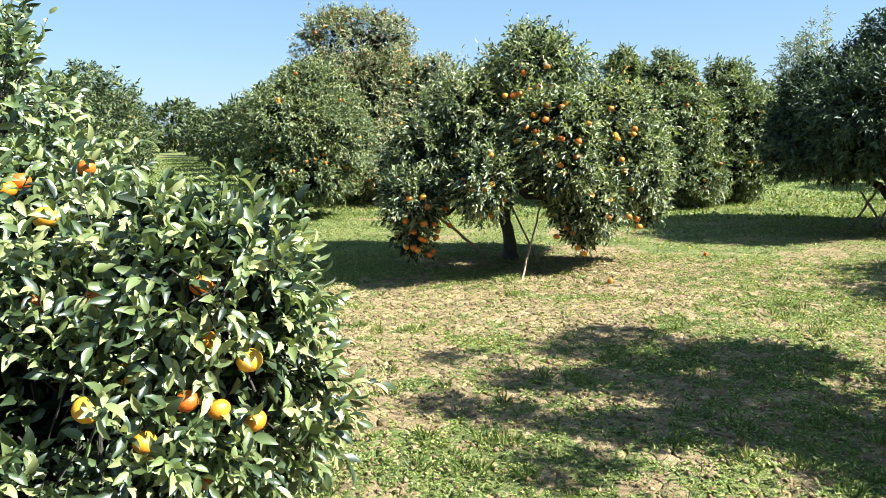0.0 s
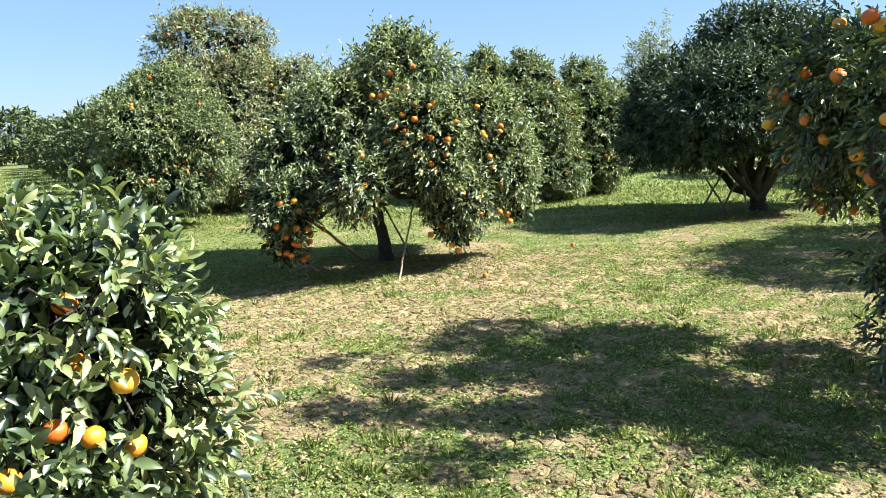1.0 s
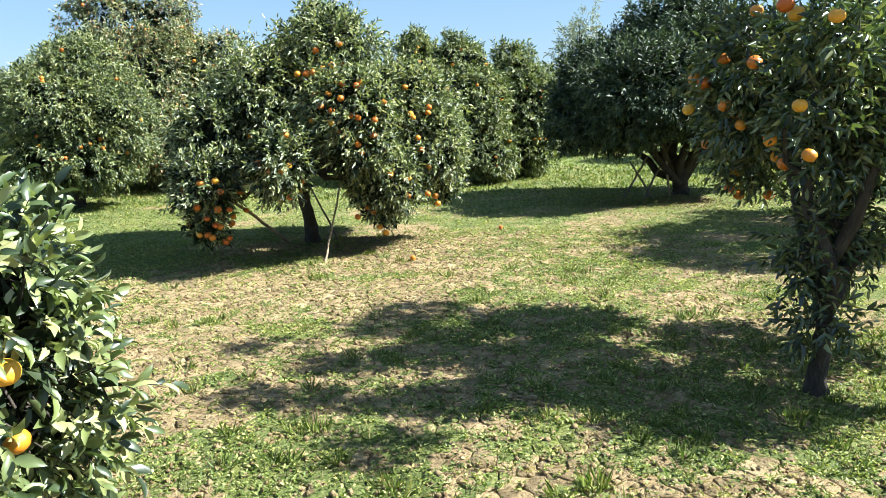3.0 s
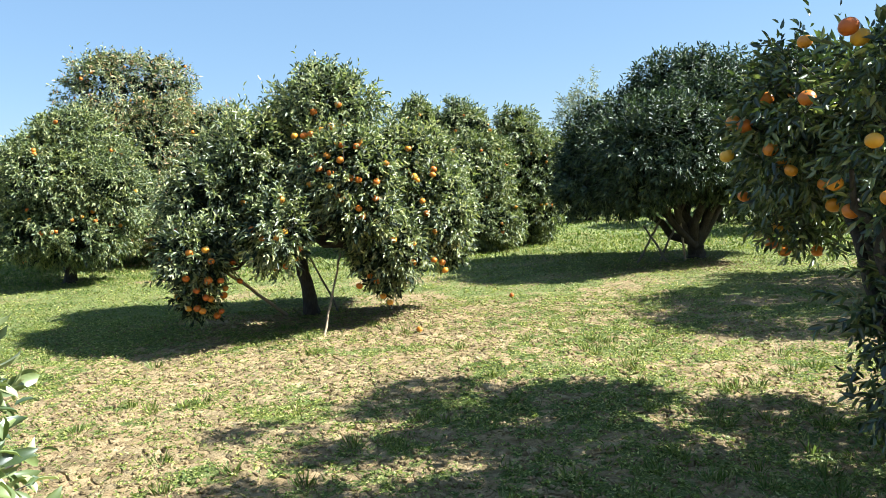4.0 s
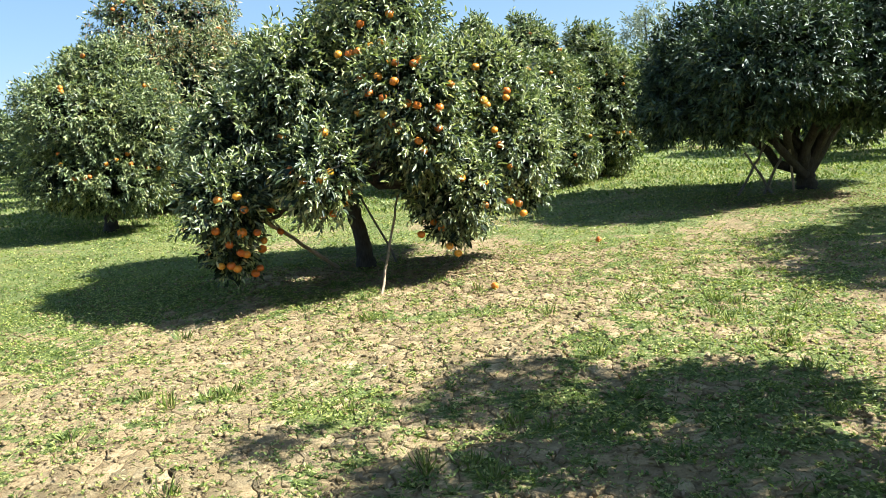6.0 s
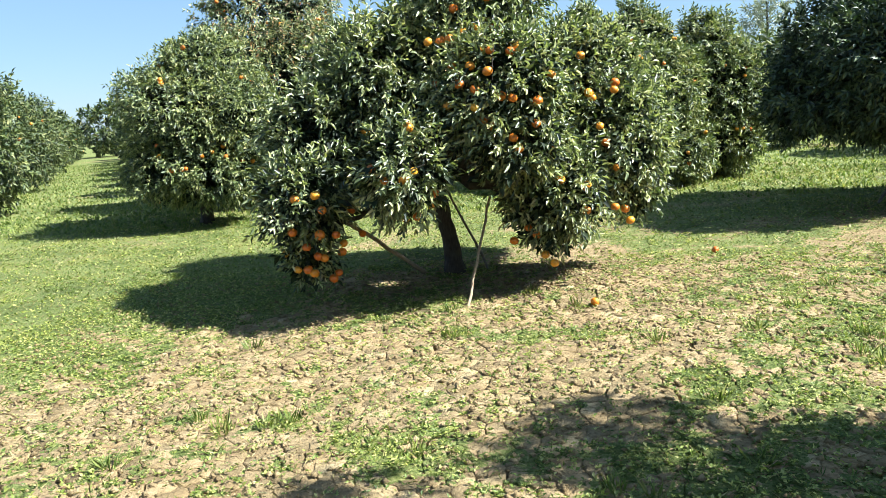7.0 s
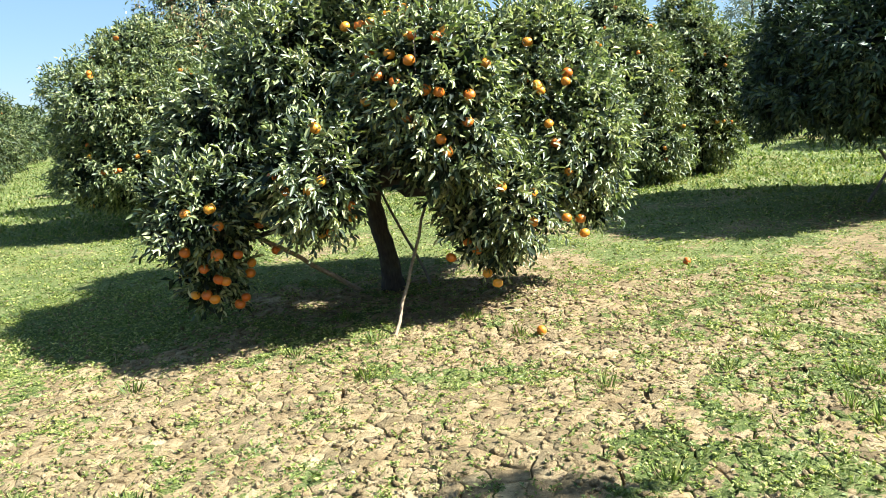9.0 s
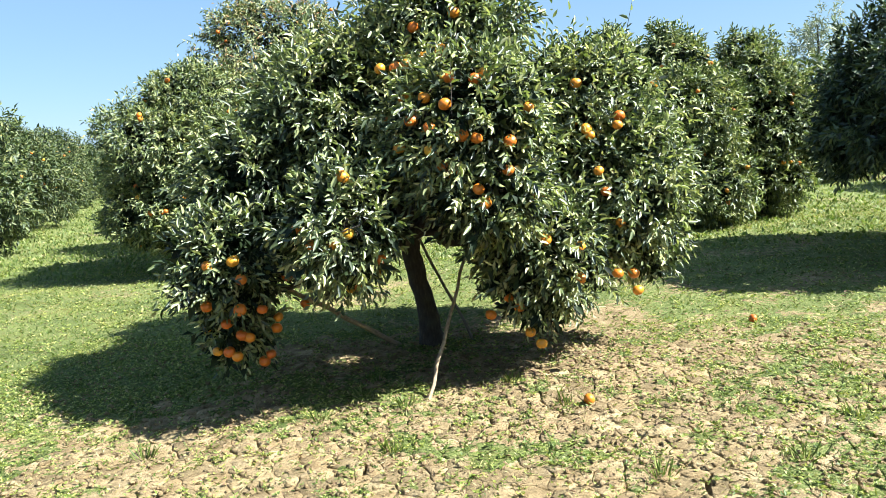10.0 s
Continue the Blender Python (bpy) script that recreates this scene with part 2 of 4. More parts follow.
def tube(points, radii, sides=10, knots=0.0, rng=None):
    """Corners and quads of a tapered round limb through the points."""
    pts = [Vector(p) for p in points]
    verts, quads = [], []
    ref = Vector((0.3, 1, 0.2))
    for i, (p, r) in enumerate(zip(pts, radii)):
        d = (pts[min(i + 1, len(pts) - 1)] - pts[max(i - 1, 0)]).normalized()
        a = d.cross(ref).normalized()
        b = d.cross(a)
        for k in range(sides):
            q = 2 * math.pi * k / sides
            w = r * (1 + (knots * (rng.random() - 0.5) if rng is not None else 0))
            verts.append(p + (a * math.cos(q) + b * math.sin(q)) * w)
    for i in range(len(pts) - 1):
        for k in range(sides):
            k2 = (k + 1) % sides
            quads.append((i * sides + k, i * sides + k2, (i + 1) * sides + k2, (i + 1) * sides + k))
    return [tuple(v) for v in verts], quads


def bowed(a, b, steps, sag, rng):
    """Points from a to b along a slightly crooked line."""
    a, b = np.array(a, float), np.array(b, float)
    out = []
    for i in range(steps + 1):
        s = i / steps
        wob = rng.normal(0, 0.035, 3) * np.linalg.norm(b - a) * (1 if 0 < i < steps else 0)
        out.append(a + (b - a) * s + np.array((0, 0, sag)) * math.sin(math.pi * s) + wob)
    return out


def fruit_mesh(around=14, down=9):
    """An orange: slightly flattened, dimpled at the stalk, with a small green calyx."""
    me = bpy.data.meshes.new("orange")
    bm = bmesh.new()
    bmesh.ops.create_uvsphere(bm, u_segments=around, v_segments=down, radius=1.0)
    for v in bm.verts:
        r = math.hypot(v.co.x, v.co.y)
        v.co.z *= 0.88
        if v.co.z > 0:
            v.co.z -= 0.16 * math.exp(-(r / 0.28) ** 2)
        else:
            v.co.z += 0.06 * math.exp(-(r / 0.25) ** 2)
        q = math.atan2(v.co.y, v.co.x)
        k = 1 + 0.015 * math.sin(5 * q + 1) + 0.012 * math.sin(3 * q)
        v.co.x *= k
        v.co.y *= k
    for f in bm.faces:
        f.smooth = True
    bm.to_mesh(me)
    bm.free()
    me.materials.append(PEEL)
    return me


def calyx_mesh():
    """The green star where the fruit hangs, with a short stalk."""
    me = bpy.data.meshes.new("calyx")
    bm = bmesh.new()
    rim = [bm.verts.new(((0.24 if k % 2 else 0.12) * math.cos(k * 0.628), (0.24 if k % 2 else 0.12) * math.sin(k * 0.628), 0.75 if k % 2 else 0.77)) for k in range(10)]
    neck = [bm.verts.new((0.06 * math.cos(k * 0.628), 0.06 * math.sin(k * 0.628), 0.84)) for k in range(10)]
    tip = [bm.verts.new((0.05 + 0.045 * math.cos(k * 0.628), 0.045 * math.sin(k * 0.628), 1.35)) for k in range(10)]
    for k in range(10):
        m = (k + 1) % 10
        bm.faces.new((rim[k], rim[m], neck[m], neck[k]))
        bm.faces.new((neck[k], neck[m], tip[m], tip[k]))
    bm.faces.new(tip)
    bm.to_mesh(me)
    bm.free()
    me.materials.append(CALYX)
    return me


ORANGE = fruit_mesh()
ORANGE_FAR = fruit_mesh(8, 5)
STALK = calyx_mesh()


def hang_fruit(tree, spots, rng, size=0.034, stalks=0, near=True):
    for i, (x, y, z) in enumerate(spots):
        ob = new("orange", ORANGE if near else ORANGE_FAR)
        ob.parent = tree
        r = size * rng.uniform(0.88, 1.12)
        ob.matrix_basis = pose(x, y, z, rng.uniform(-35, 35), rng.uniform(-35, 35), rng.uniform(0, 360)) @ Matrix.Scale(r, 4)
        if i < stalks:
            part("calyx", STALK, None, ob, "small green calyx with a stalk")


def lumps(d, rng, count=7, freq=3.0):
    """A smooth uneven field over directions, about -1 to 1."""
    out = np.zeros(len(d))
    for _ in range(count):
        out += np.sin(d @ rng.normal(0, freq, 3) + rng.uniform(0, 6.28))
    return out / math.sqrt(count / 2) * 0.7


def sprigs_on(lobes, count, rng, depth=0.42, rough=0.16, floor=0.06, inset=0.0):
    """Places and outward directions of leafy shoots over a crown made of rounded masses."""
    lob = np.array(lobes, float)
    lob[:, 3:] = np.maximum(lob[:, 3:] - inset, lob[:, 3:] * 0.5)
    area = (lob[:, 3] * lob[:, 4] + lob[:, 4] * lob[:, 5] + lob[:, 3] * lob[:, 5])
    pick = rng.choice(len(lob), int(count * 3.2), p=area / area.sum())
    d = unit(rng.normal(0, 1, (len(pick), 3)))
    field = np.zeros(len(pick))
    for i in range(len(lob)):
        s = pick == i
        field[s] = lumps(d[s], rng)
        field[s] += 0.6 * lumps(d[s], rng, 9, 4.5 / lob[i, 3:].mean() ** 0.7)
    scale = 1.02 - depth * rng.random(len(pick)) ** 2.0 + rough * field
    p = lob[pick, :3] + lob[pick, 3:] * d * scale[:, None]
    deep = np.zeros(len(pick))
    for i, l in enumerate(lob):
        q = np.linalg.norm((p - l[:3]) / l[3:], axis=1)
        deep = np.maximum(deep, np.where(pick == i, 0, np.clip(0.82 - q, 0, 1)))
    gaps = lumps(p, rng, 14, 15.0)
    keep = (rng.random(len(pick)) > np.clip(deep * 6, 0, 0.93)) & (p[:, 2] > floor) & (gaps > rng.uniform(-0.75, 0.05, len(pick)))
    out = unit(d / lob[pick, 3:])
    return p[keep][:count], out[keep][:count]


LIGHTWARD = np.array(SUN_FROM) * 0.75 + np.array((0, 0, 0.12))       # leaves turn towards the light


def foliage(lobes, count, rng, leaf=0.075, per=9, shoot=0.18, fine=1, clear=(), middle=(0, 0), bare=0.55, rough=0.16, depth=0.42, tall=0.0, inset=None, broad=1.0, wide=0.042, hollows=()):
    """Corners and triangles of a crown, and its twigs, as shoots that carry alternating leaves."""
    p, out = sprigs_on(lobes, count, rng, depth, rough, 0.06, inset if inset is not None else shoot * 0.55)
    n = len(p)
    rise = np.where(out[:, 2] > 0.45, 0.55, -0.22)
    axis = unit(out * 0.75 + np.stack((0 * rise, 0 * rise, rise), 1) + rng.normal(0, 0.42, (n, 3)))
    span = shoot * rng.uniform(0.6, 1.35, n)
    long = (rng.random(n) < tall) & (out[:, 2] > 0.5)
    span = np.where(long, span * 2.2, span)
    axis[long] = unit(axis[long] * 0.5 + np.array((0, 0, 0.8)))
    u = unit(np.cross(axis, rng.normal(0, 1, (n, 3))))
    v = np.cross(axis, u)
    k = np.arange(per)
    turn = (k[None] * 2.4 + rng.uniform(0, 6.28, (n, 1)))[..., None]
    along = ((k[None] + 0.6) / per * span[:, None])[..., None]
    base = p[:, None] + axis[:, None] * along
    side = u[:, None] * np.cos(turn) + v[:, None] * np.sin(turn)
    tip = (k / (per - 1))[None, :, None]
    direction = axis[:, None] * (0.35 + 0.75 * tip) + side * (1.0 - 0.4 * tip) + rng.normal(0, 0.22, (n, per, 3))
    direction[..., 2] -= 0.25
    face = out[:, None] * 0.65 + LIGHTWARD + rng.normal(0, 0.72, (n, per, 3))
    base, direction, face = base.reshape(-1, 3), unit(direction.reshape(-1, 3)), face.reshape(-1, 3)
    size = leaf * rng.uniform(0.62, 1.25, len(base))
    centre = base + direction * size[:, None] * 0.5
    keep = centre[:, 2] > 0.03
    for f in clear:
        f = np.array(f)
        o = np.array((f[0] - middle[0], f[1] - middle[1], 0.15))
        o = o / np.linalg.norm(o)
        rel = centre - f
        t = np.clip(rel @ o, -0.01, 0.16)
        gap = np.linalg.norm(rel - t[:, None] * o, axis=1)
        keep &= ~((gap < wide) & (rng.random(len(gap)) < bare))
    for h in hollows:
        h = np.array(h)
        keep &= (np.linalg.norm((centre - h[:3]) / h[3:6], axis=1) > rng.uniform(0.8, 1.05, len(centre))) | (rng.random(len(centre)) < h[6])
    base, direction, face, size = base[keep], direction[keep], face[keep], size[keep]
    verts, tris = leaves(base, direction, face, size, size * broad * rng.uniform(0.28, 0.38, len(size)), fine)
    return verts, tris, (p, axis, span)


def twig_mesh(p, axis, span, every, radius=0.0022):
    """Three-sided twigs, the bare axes of the shoots, running back into the crown."""
    a, b = p[::every] - axis[::every] * 0.16, p[::every] + (axis * span[:, None])[::every] * 0.9
    d = unit(b - a)
    u = unit(np.cross(d, np.array((0.31, 0.52, 0.8))))
    v = np.cross(d, u)
    ring = [u * math.cos(q) + v * math.sin(q) for q in (0, 2.094, 4.189)]
    verts = np.stack([a + r * radius * 2 for r in ring] + [b + r * radius * 0.6 for r in ring], 1).reshape(-1, 3)
    quads = (np.arange(len(a))[:, None, None] * 6 + np.array([(0, 1, 4, 3), (1, 2, 5, 4), (2, 0, 3, 5)])[None]).reshape(-1, 4)
    return mesh_from("twigs", verts, None, quads)


def orange_tree(label, lobes, trunk, radii, seed, count, fruit=(), leaf=0.075, per=9, shoot=0.18, fine=1, mat=None,
                loose=0, rough=0.16, depth=0.42, twig_step=6, tall=0.012, group="orchard trees", limb_r=0.045, limbs=None, inset=None, bare=0.55, sunk=0.05, broad=1.0, core=0.2, core_r=0.64, fruit_r=0.037, hollows=()):
    """A tree: trunk, limbs into each mass of the crown, twigs, leaves and hanging fruit."""
    rng = np.random.default_rng(seed)
    tree = tagged(new("orange_tree"), label, "tree", group)
    foot = trunk[0]
    tree.location = foot
    off = np.array(foot)
    lob = [(l[0] - foot[0], l[1] - foot[1], l[2] - foot[2], *l[3:]) for l in lobes]
    pts = [np.array(p) - off for p in trunk]
    dense, rad = [], []
    for i in range(len(pts) - 1):
        for s in np.linspace(0, 1, 5)[: 5 if i == len(pts) - 2 else 4]:
            dense.append(pts[i] + (pts[i + 1] - pts[i]) * s + rng.normal(0, 0.006, 3) * (s > 0))
            rad.append(radii[i] + (radii[i + 1] - radii[i]) * s)
    dense.insert(0, pts[0] - np.array((0, 0, 0.08)))
    rad.insert(0, radii[0] * 1.5)
    rad[1] = radii[0] * 1.25
    v, q = tube(dense, rad, 12, 0.16, rng)
    part("trunk", mesh_from("trunk", v, None, q, True), BARK, tree, "dark rough bark trunk")
    fork = pts[-1]
    for l in (limbs if limbs is not None else lob):
        end = np.array(l[:3]) if limbs is None else np.array(l[:3]) - off
        start = fork if rng.random() < 0.6 else pts[-2] + (fork - pts[-2]) * rng.uniform(0.4, 1)
        bp = bowed(start, end, 6, 0.06, rng)
        v, q = tube(bp, np.linspace(limb_r * rng.uniform(0.8, 1.15), limb_r * 0.22, 7), 8, 0.12, rng)
        part("branch", mesh_from("branch", v, None, q, True), BARK, tree)
    hollows = [(h[0] - foot[0], h[1] - foot[1], h[2] - foot[2], *h[3:]) for h in hollows]
    spots = []
    for f in fruit:
        f = np.array(f) - off
        o = np.array((f[0], f[1], 0.0))
        spots.append(tuple(f - sunk * o / np.linalg.norm(o)))
    if loose:
        fp, fo = sprigs_on(lob, loose, rng, 0.12, 0.05, 0.25, 0.04)
        spots += [tuple(a) for a in fp]
    v, t, (p, axis, span) = foliage(lob, count, rng, leaf, per, shoot, fine, spots, (0, 0), bare, rough, depth, tall, inset, broad, fruit_r * 1.25, hollows)
    part("crown", mesh_from("crown", v, t), mat or LEAF, tree, "dense glossy green leaves")["kind"] = "stuff"
    # core leaves coloured as gap shade, which also block light through the crown
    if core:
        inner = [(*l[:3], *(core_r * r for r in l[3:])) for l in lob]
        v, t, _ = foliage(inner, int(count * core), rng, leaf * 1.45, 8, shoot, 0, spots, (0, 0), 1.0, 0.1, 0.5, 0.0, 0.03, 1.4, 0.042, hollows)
        part("inner_shade_leaves", mesh_from("inner_shade_leaves", v, t), LEAF_INNER_SHADE, tree, "dark leaves painting the shade inside the crown")["kind"] = "stuff"
    part("twig_work", twig_mesh(p, axis, span, twig_step), BARK, tree)["kind"] = "stuff"
    hang_fruit(tree, spots, rng, fruit_r, len(fruit), fine > 0)
    return tree


# ---- ground ----
def spread(lo, hi, step, far, grow=1.16):
    """Even steps between lo and hi, then ever wider ones out to far."""
    mid = list(np.arange(lo, hi + step / 2, step))

    def onward(start):
        out, at, s = [], start, step
        while at < far:
            s = min(s * grow, 0.5 if at < 13 else 60)
            at += s
            out.append(at)
        return out
    a, b = onward(mid[-1]), [-v for v in onward(-mid[0])]
    return np.array(b[::-1] + mid + a)


def wave_field(x, y, seed, size, count=24):
    """Smooth uneven field over the plan, about -1 to 1, with features of that size."""
    rng = np.random.default_rng(seed)
    out = np.zeros_like(x)
    for _ in range(count):
        q, k = rng.uniform(0, 6.283), 6.283 / (size * rng.uniform(0.7, 2.2))
        out += np.sin((x * math.cos(q) + y * math.sin(q)) * k + rng.uniform(0, 6.283))
    return out / math.sqrt(count / 2) * 0.6


def growth(x, y):
    """How green the ground is: 0 bare dry loam, 1 thick low growth."""
    out = np.maximum(np.maximum(-2.5 - x, x - 3.3), np.maximum(2.9 - y, y - 9.2))
    near = np.exp(-np.clip(out, 0, 99) / 0.9)
    g = 0.46 + 0.17 * wave_field(x, y, 5, 1.3) + 0.20 * near ** 0.4 * wave_field(x, y, 6, 0.30) + 0.14 * near * wave_field(x, y, 8, 0.11)
    bare = np.exp(-(((x + 0.7) / 1.7) ** 2 + ((y - 6.3) / 1.7) ** 2))
    bare2 = np.exp(-(((x - 0.9) / 0.9) ** 2 + ((y - 8.9) / 0.9) ** 2)) + np.exp(-(((x - 0.1) / 1.2) ** 2 + ((y - 8.15) / 0.33) ** 2))
    lush = 1.5 * np.exp(-(((x + 3.7) / 1.7) ** 2 + ((y - 9.6) / 2.5) ** 2)) + 0.5 * np.exp(-(((x - 2.6) / 1.6) ** 2 + ((y - 4.3) / 1.2) ** 2))
    for px, py, rx, ry in ((0.56, 7.68, 0.40, 0.16), (0.95, 7.62, 0.30, 0.16), (-0.47, 4.75, 0.32, 0.15), (-0.32, 3.7, 0.3, 0.2), (0.1, 5.75, 0.35, 0.2),
                           (1.2, 5.8, 0.3, 0.15), (2.9, 7.8, 0.5, 0.3), (-2.1, 9.0, 0.7, 0.6)):
        lush = lush + 1.1 * np.exp(-(((x - px) / rx) ** 2 + ((y - py) / ry) ** 2))
    far = np.clip((np.hypot(x - 0.4, y) - 9) / 6, 0, 1) * 0.22
    return np.clip(g - 0.21 * bare - 0.22 * bare2 + 0.28 * lush + far, 0, 1)


LONG_CRACKS = (((-1.02, 7.2), (-0.92, 6.7), (-0.84, 6.15), (-0.72, 5.7), (-0.62, 5.1), (-0.66, 4.6)),
               ((1.38, 7.5), (1.46, 7.0), (1.42, 6.6), (1.52, 6.2), (1.44, 5.8)),
               ((0.35, 7.1), (0.52, 6.7), (0.86, 6.6), (1.0, 6.2)), ((-0.3, 6.3), (-0.1, 5.9), (0.02, 5.3), (0.25, 4.9)),
               ((-1.7, 6.6), (-1.45, 6.0), (-1.5, 5.4)), ((0.1, 4.9), (0.5, 4.5), (0.62, 4.1)))


def long_crack(x, y):
    """How close a place lies to one of the long winding cracks, 0 to 1."""
    wx, wy = x + 0.05 * wave_field(x, y, 41, 0.22), y + 0.05 * wave_field(x, y, 42, 0.22)
    best = np.full(x.shape, 9.0)
    for line in LONG_CRACKS:
        for (ax, ay), (bx, by) in zip(line, line[1:]):
            t = np.clip(((wx - ax) * (bx - ax) + (wy - ay) * (by - ay)) / ((bx - ax) ** 2 + (by - ay) ** 2), 0, 1)
            best = np.minimum(best, np.hypot(wx - ax - t * (bx - ax), wy - ay - t * (by - ay)))
    return np.exp(-(best / 0.055) ** 2)


CRUST = (-2.9, 3.7, 2.5, 9.7)                          # the stretch of cracked crust: x from, to, y from, to


def inside_crust(x, y):
    """1 well inside the cracked stretch, falling to 0 at its rim."""
    d = np.minimum(np.minimum(x - CRUST[0], CRUST[1] - x), np.minimum(y - CRUST[2], CRUST[3] - y))
    return np.clip((d - 0.1) / 0.5, 0, 1)


def ground_height(x, y):
    """The gently uneven top of the soil, flat far off."""
    out = np.maximum(np.maximum(-2.5 - x, x - 3.3), np.maximum(2.9 - y, y - 9.2))
    near = np.exp(-np.clip(out, 0, 99) / 1.6)
    return near * (0.025 * wave_field(x, y, 7, 2.5) + 0.007 * wave_field(x, y, 17, 0.45))


xs, ys = spread(-2.5, 3.3, 0.06, 420, 1.12), spread(2.9, 9.2, 0.06, 420, 1.12)
gx, gy = np.meshgrid(xs, ys)
gz = ground_height(gx, gy) - 0.05 * inside_crust(gx, gy)
nx, ny = len(xs), len(ys)
cell = np.arange((ny - 1) * (nx - 1))
corner = (cell // (nx - 1)) * nx + cell % (nx - 1)
ground_me = mesh_from("ground", np.stack((gx.ravel(), gy.ravel(), gz.ravel()), 1), None,
                      np.stack((corner, corner + 1, corner + nx + 1, corner + nx), 1), True)
ground_me.attributes.new("growth", "FLOAT", "POINT").data.foreach_set("value", growth(gx, gy).ravel().astype(np.float32))
ground_me.materials.append(GROUND)
ground = tagged(new("ground", ground_me), "dry cracked orchard soil overgrown with thin grass", "ground", kind="structure")


def soil_plates():
    """Dried mud broken into uneven plates: each a polygon with a worn rim and sides that go down into the cracks."""
    rng = np.random.default_rng(71)
    cell = 0.118
    x0, x1, y0, y1 = CRUST
    nx, ny = int((x1 - x0) / cell), int((y1 - y0) / cell)
    site = np.zeros((nx, ny, 2))
    site[..., 0] = x0 + (np.arange(nx)[:, None] + rng.uniform(0.04, 0.96, (nx, ny))) * cell
    site[..., 1] = y0 + (np.arange(ny)[None] + rng.uniform(0.04, 0.96, (nx, ny))) * cell
    heads = np.stack((rng.uniform(x0, x1, 640), rng.uniform(y0, y1, 640)), 1)       # plates come in larger blocks
    block = np.linalg.norm(site[:, :, None] - heads[None, None], axis=3).argmin(2)
    open_ = np.clip(0.55 + 0.9 * wave_field(site[..., 0], site[..., 1], 9, 0.6), 0.0, 1.25) * np.clip(1.25 - growth(site[..., 0], site[..., 1]), 0.35, 1)
    split = long_crack(site[..., 0], site[..., 1])
    plates = []
    for i in range(1, nx - 1):
        for j in range(1, ny - 1):
            c = site[i, j]
            poly = [(c[0] + a * 0.3, c[1] + b * 0.3) for a, b in ((-1, -1), (1, -1), (1, 1), (-1, 1))]
            for di in (-2, -1, 0, 1, 2):
                for dj in (-2, -1, 0, 1, 2):
                    k, l = i + di, j + dj
                    if (di == 0 and dj == 0) or not (0 <= k < nx and 0 <= l < ny):
                        continue
                    o = site[k, l]
                    n = o - c
                    dist = math.hypot(n[0], n[1])
                    n = n / dist
                    half = 0.0005 + (0.0055 * open_[i, j] + 0.006 * min(split[i, j], split[k, l]) if block[i, j] != block[k, l] else 0.0006 * open_[i, j])
                    reach = dist / 2 - half
                    clipped = []
                    for a, b in zip(poly, poly[1:] + poly[:1]):
                        da = (a[0] - c[0]) * n[0] + (a[1] - c[1]) * n[1] - reach
                        db = (b[0] - c[0]) * n[0] + (b[1] - c[1]) * n[1] - reach
                        if da <= 0:
                            clipped.append(a)
                        if da * db < 0:
                            t = da / (da - db)
                            clipped.append((a[0] + (b[0] - a[0]) * t, a[1] + (b[1] - a[1]) * t))
                    poly = clipped
                    if len(poly) < 3:
                        break
                if len(poly) < 3:
                    break
            if len(poly) < 3:
                continue
            rim = []
            for a, b in zip(poly, poly[1:] + poly[:1]):
                steps = max(1, min(3, round(math.hypot(a[0] - b[0], a[1] - b[1]) / 0.03)))
                rim += [(a[0] + (b[0] - a[0]) * s / steps, a[1] + (b[1] - a[1]) * s / steps) for s in range(steps)]
            plates.append(np.array(rim))
    # wander of the cracks, the same on both of their sides
    flat = np.concatenate(plates)
    flat = flat + np.stack((0.010 * wave_field(flat[:, 0], flat[:, 1], 51, 0.07) + 0.012 * wave_field(flat[:, 0], flat[:, 1], 53, 0.2),
                            0.010 * wave_field(flat[:, 0], flat[:, 1], 52, 0.07) + 0.012 * wave_field(flat[:, 0], flat[:, 1], 54, 0.2)), 1)
    top = ground_height(flat[:, 0], flat[:, 1])
    green = growth(flat[:, 0], flat[:, 1])
    built, at = [], 0
    for p in plates:
        m = len(p)
        xy, z, g = flat[at:at + m], top[at:at + m], green[at:at + m]
        at += m
        mid = xy.mean(0)
        tilt = rng.normal(0, 0.045, 2)
        lift = rng.normal(0, 0.0022) + (xy - mid) @ tilt
        inner = mid + (xy - mid) * rng.uniform(0.84, 0.93, (m, 1))
        lift_in = rng.normal(0, 0.0022) + (inner - mid) @ tilt + rng.normal(0, 0.0012, m)
        v = np.concatenate((np.column_stack((xy, z - 0.065)), np.column_stack((xy, z + lift - 0.0035)), np.column_stack((inner, z + lift_in + 0.001)),
                            [(*mid, z.mean() + rng.normal(0.001, 0.0015))]))
        k = np.arange(m)
        k2 = (k + 1) % m
        quads = np.concatenate((np.stack((k, k2, k2 + m, k + m), 1), np.stack((k + m, k2 + m, k2 + 2 * m, k + 2 * m), 1)))
        tris = np.stack((k + 2 * m, k2 + 2 * m, np.full(m, 3 * m)), 1)
        built.append((v, tris, quads, np.concatenate((g, g, g, [g.mean()])), np.hypot(mid[0] - 0.1, mid[1] - 6.6)))
    built.sort(key=lambda b: b[4])

    def plate_object(name, group):
        count, vs, ts, qs, gs = 0, [], [], [], []
        for v, t, q, g, _ in group:
            vs.append(v), ts.append(t + count), qs.append(q + count), gs.append(g)
            count += len(v)
        me = mesh_from(name, np.concatenate(vs), np.concatenate(ts), np.concatenate(qs))
        me.attributes.new("growth", "FLOAT", "POINT").data.foreach_set("value", np.concatenate(gs).astype(np.float32))
        me.materials.append(GROUND)
        ob = new(name, me)
        ob.parent = ground
        return ob

    for b in built[:300]:
        plate_object("soil_plate", [b])
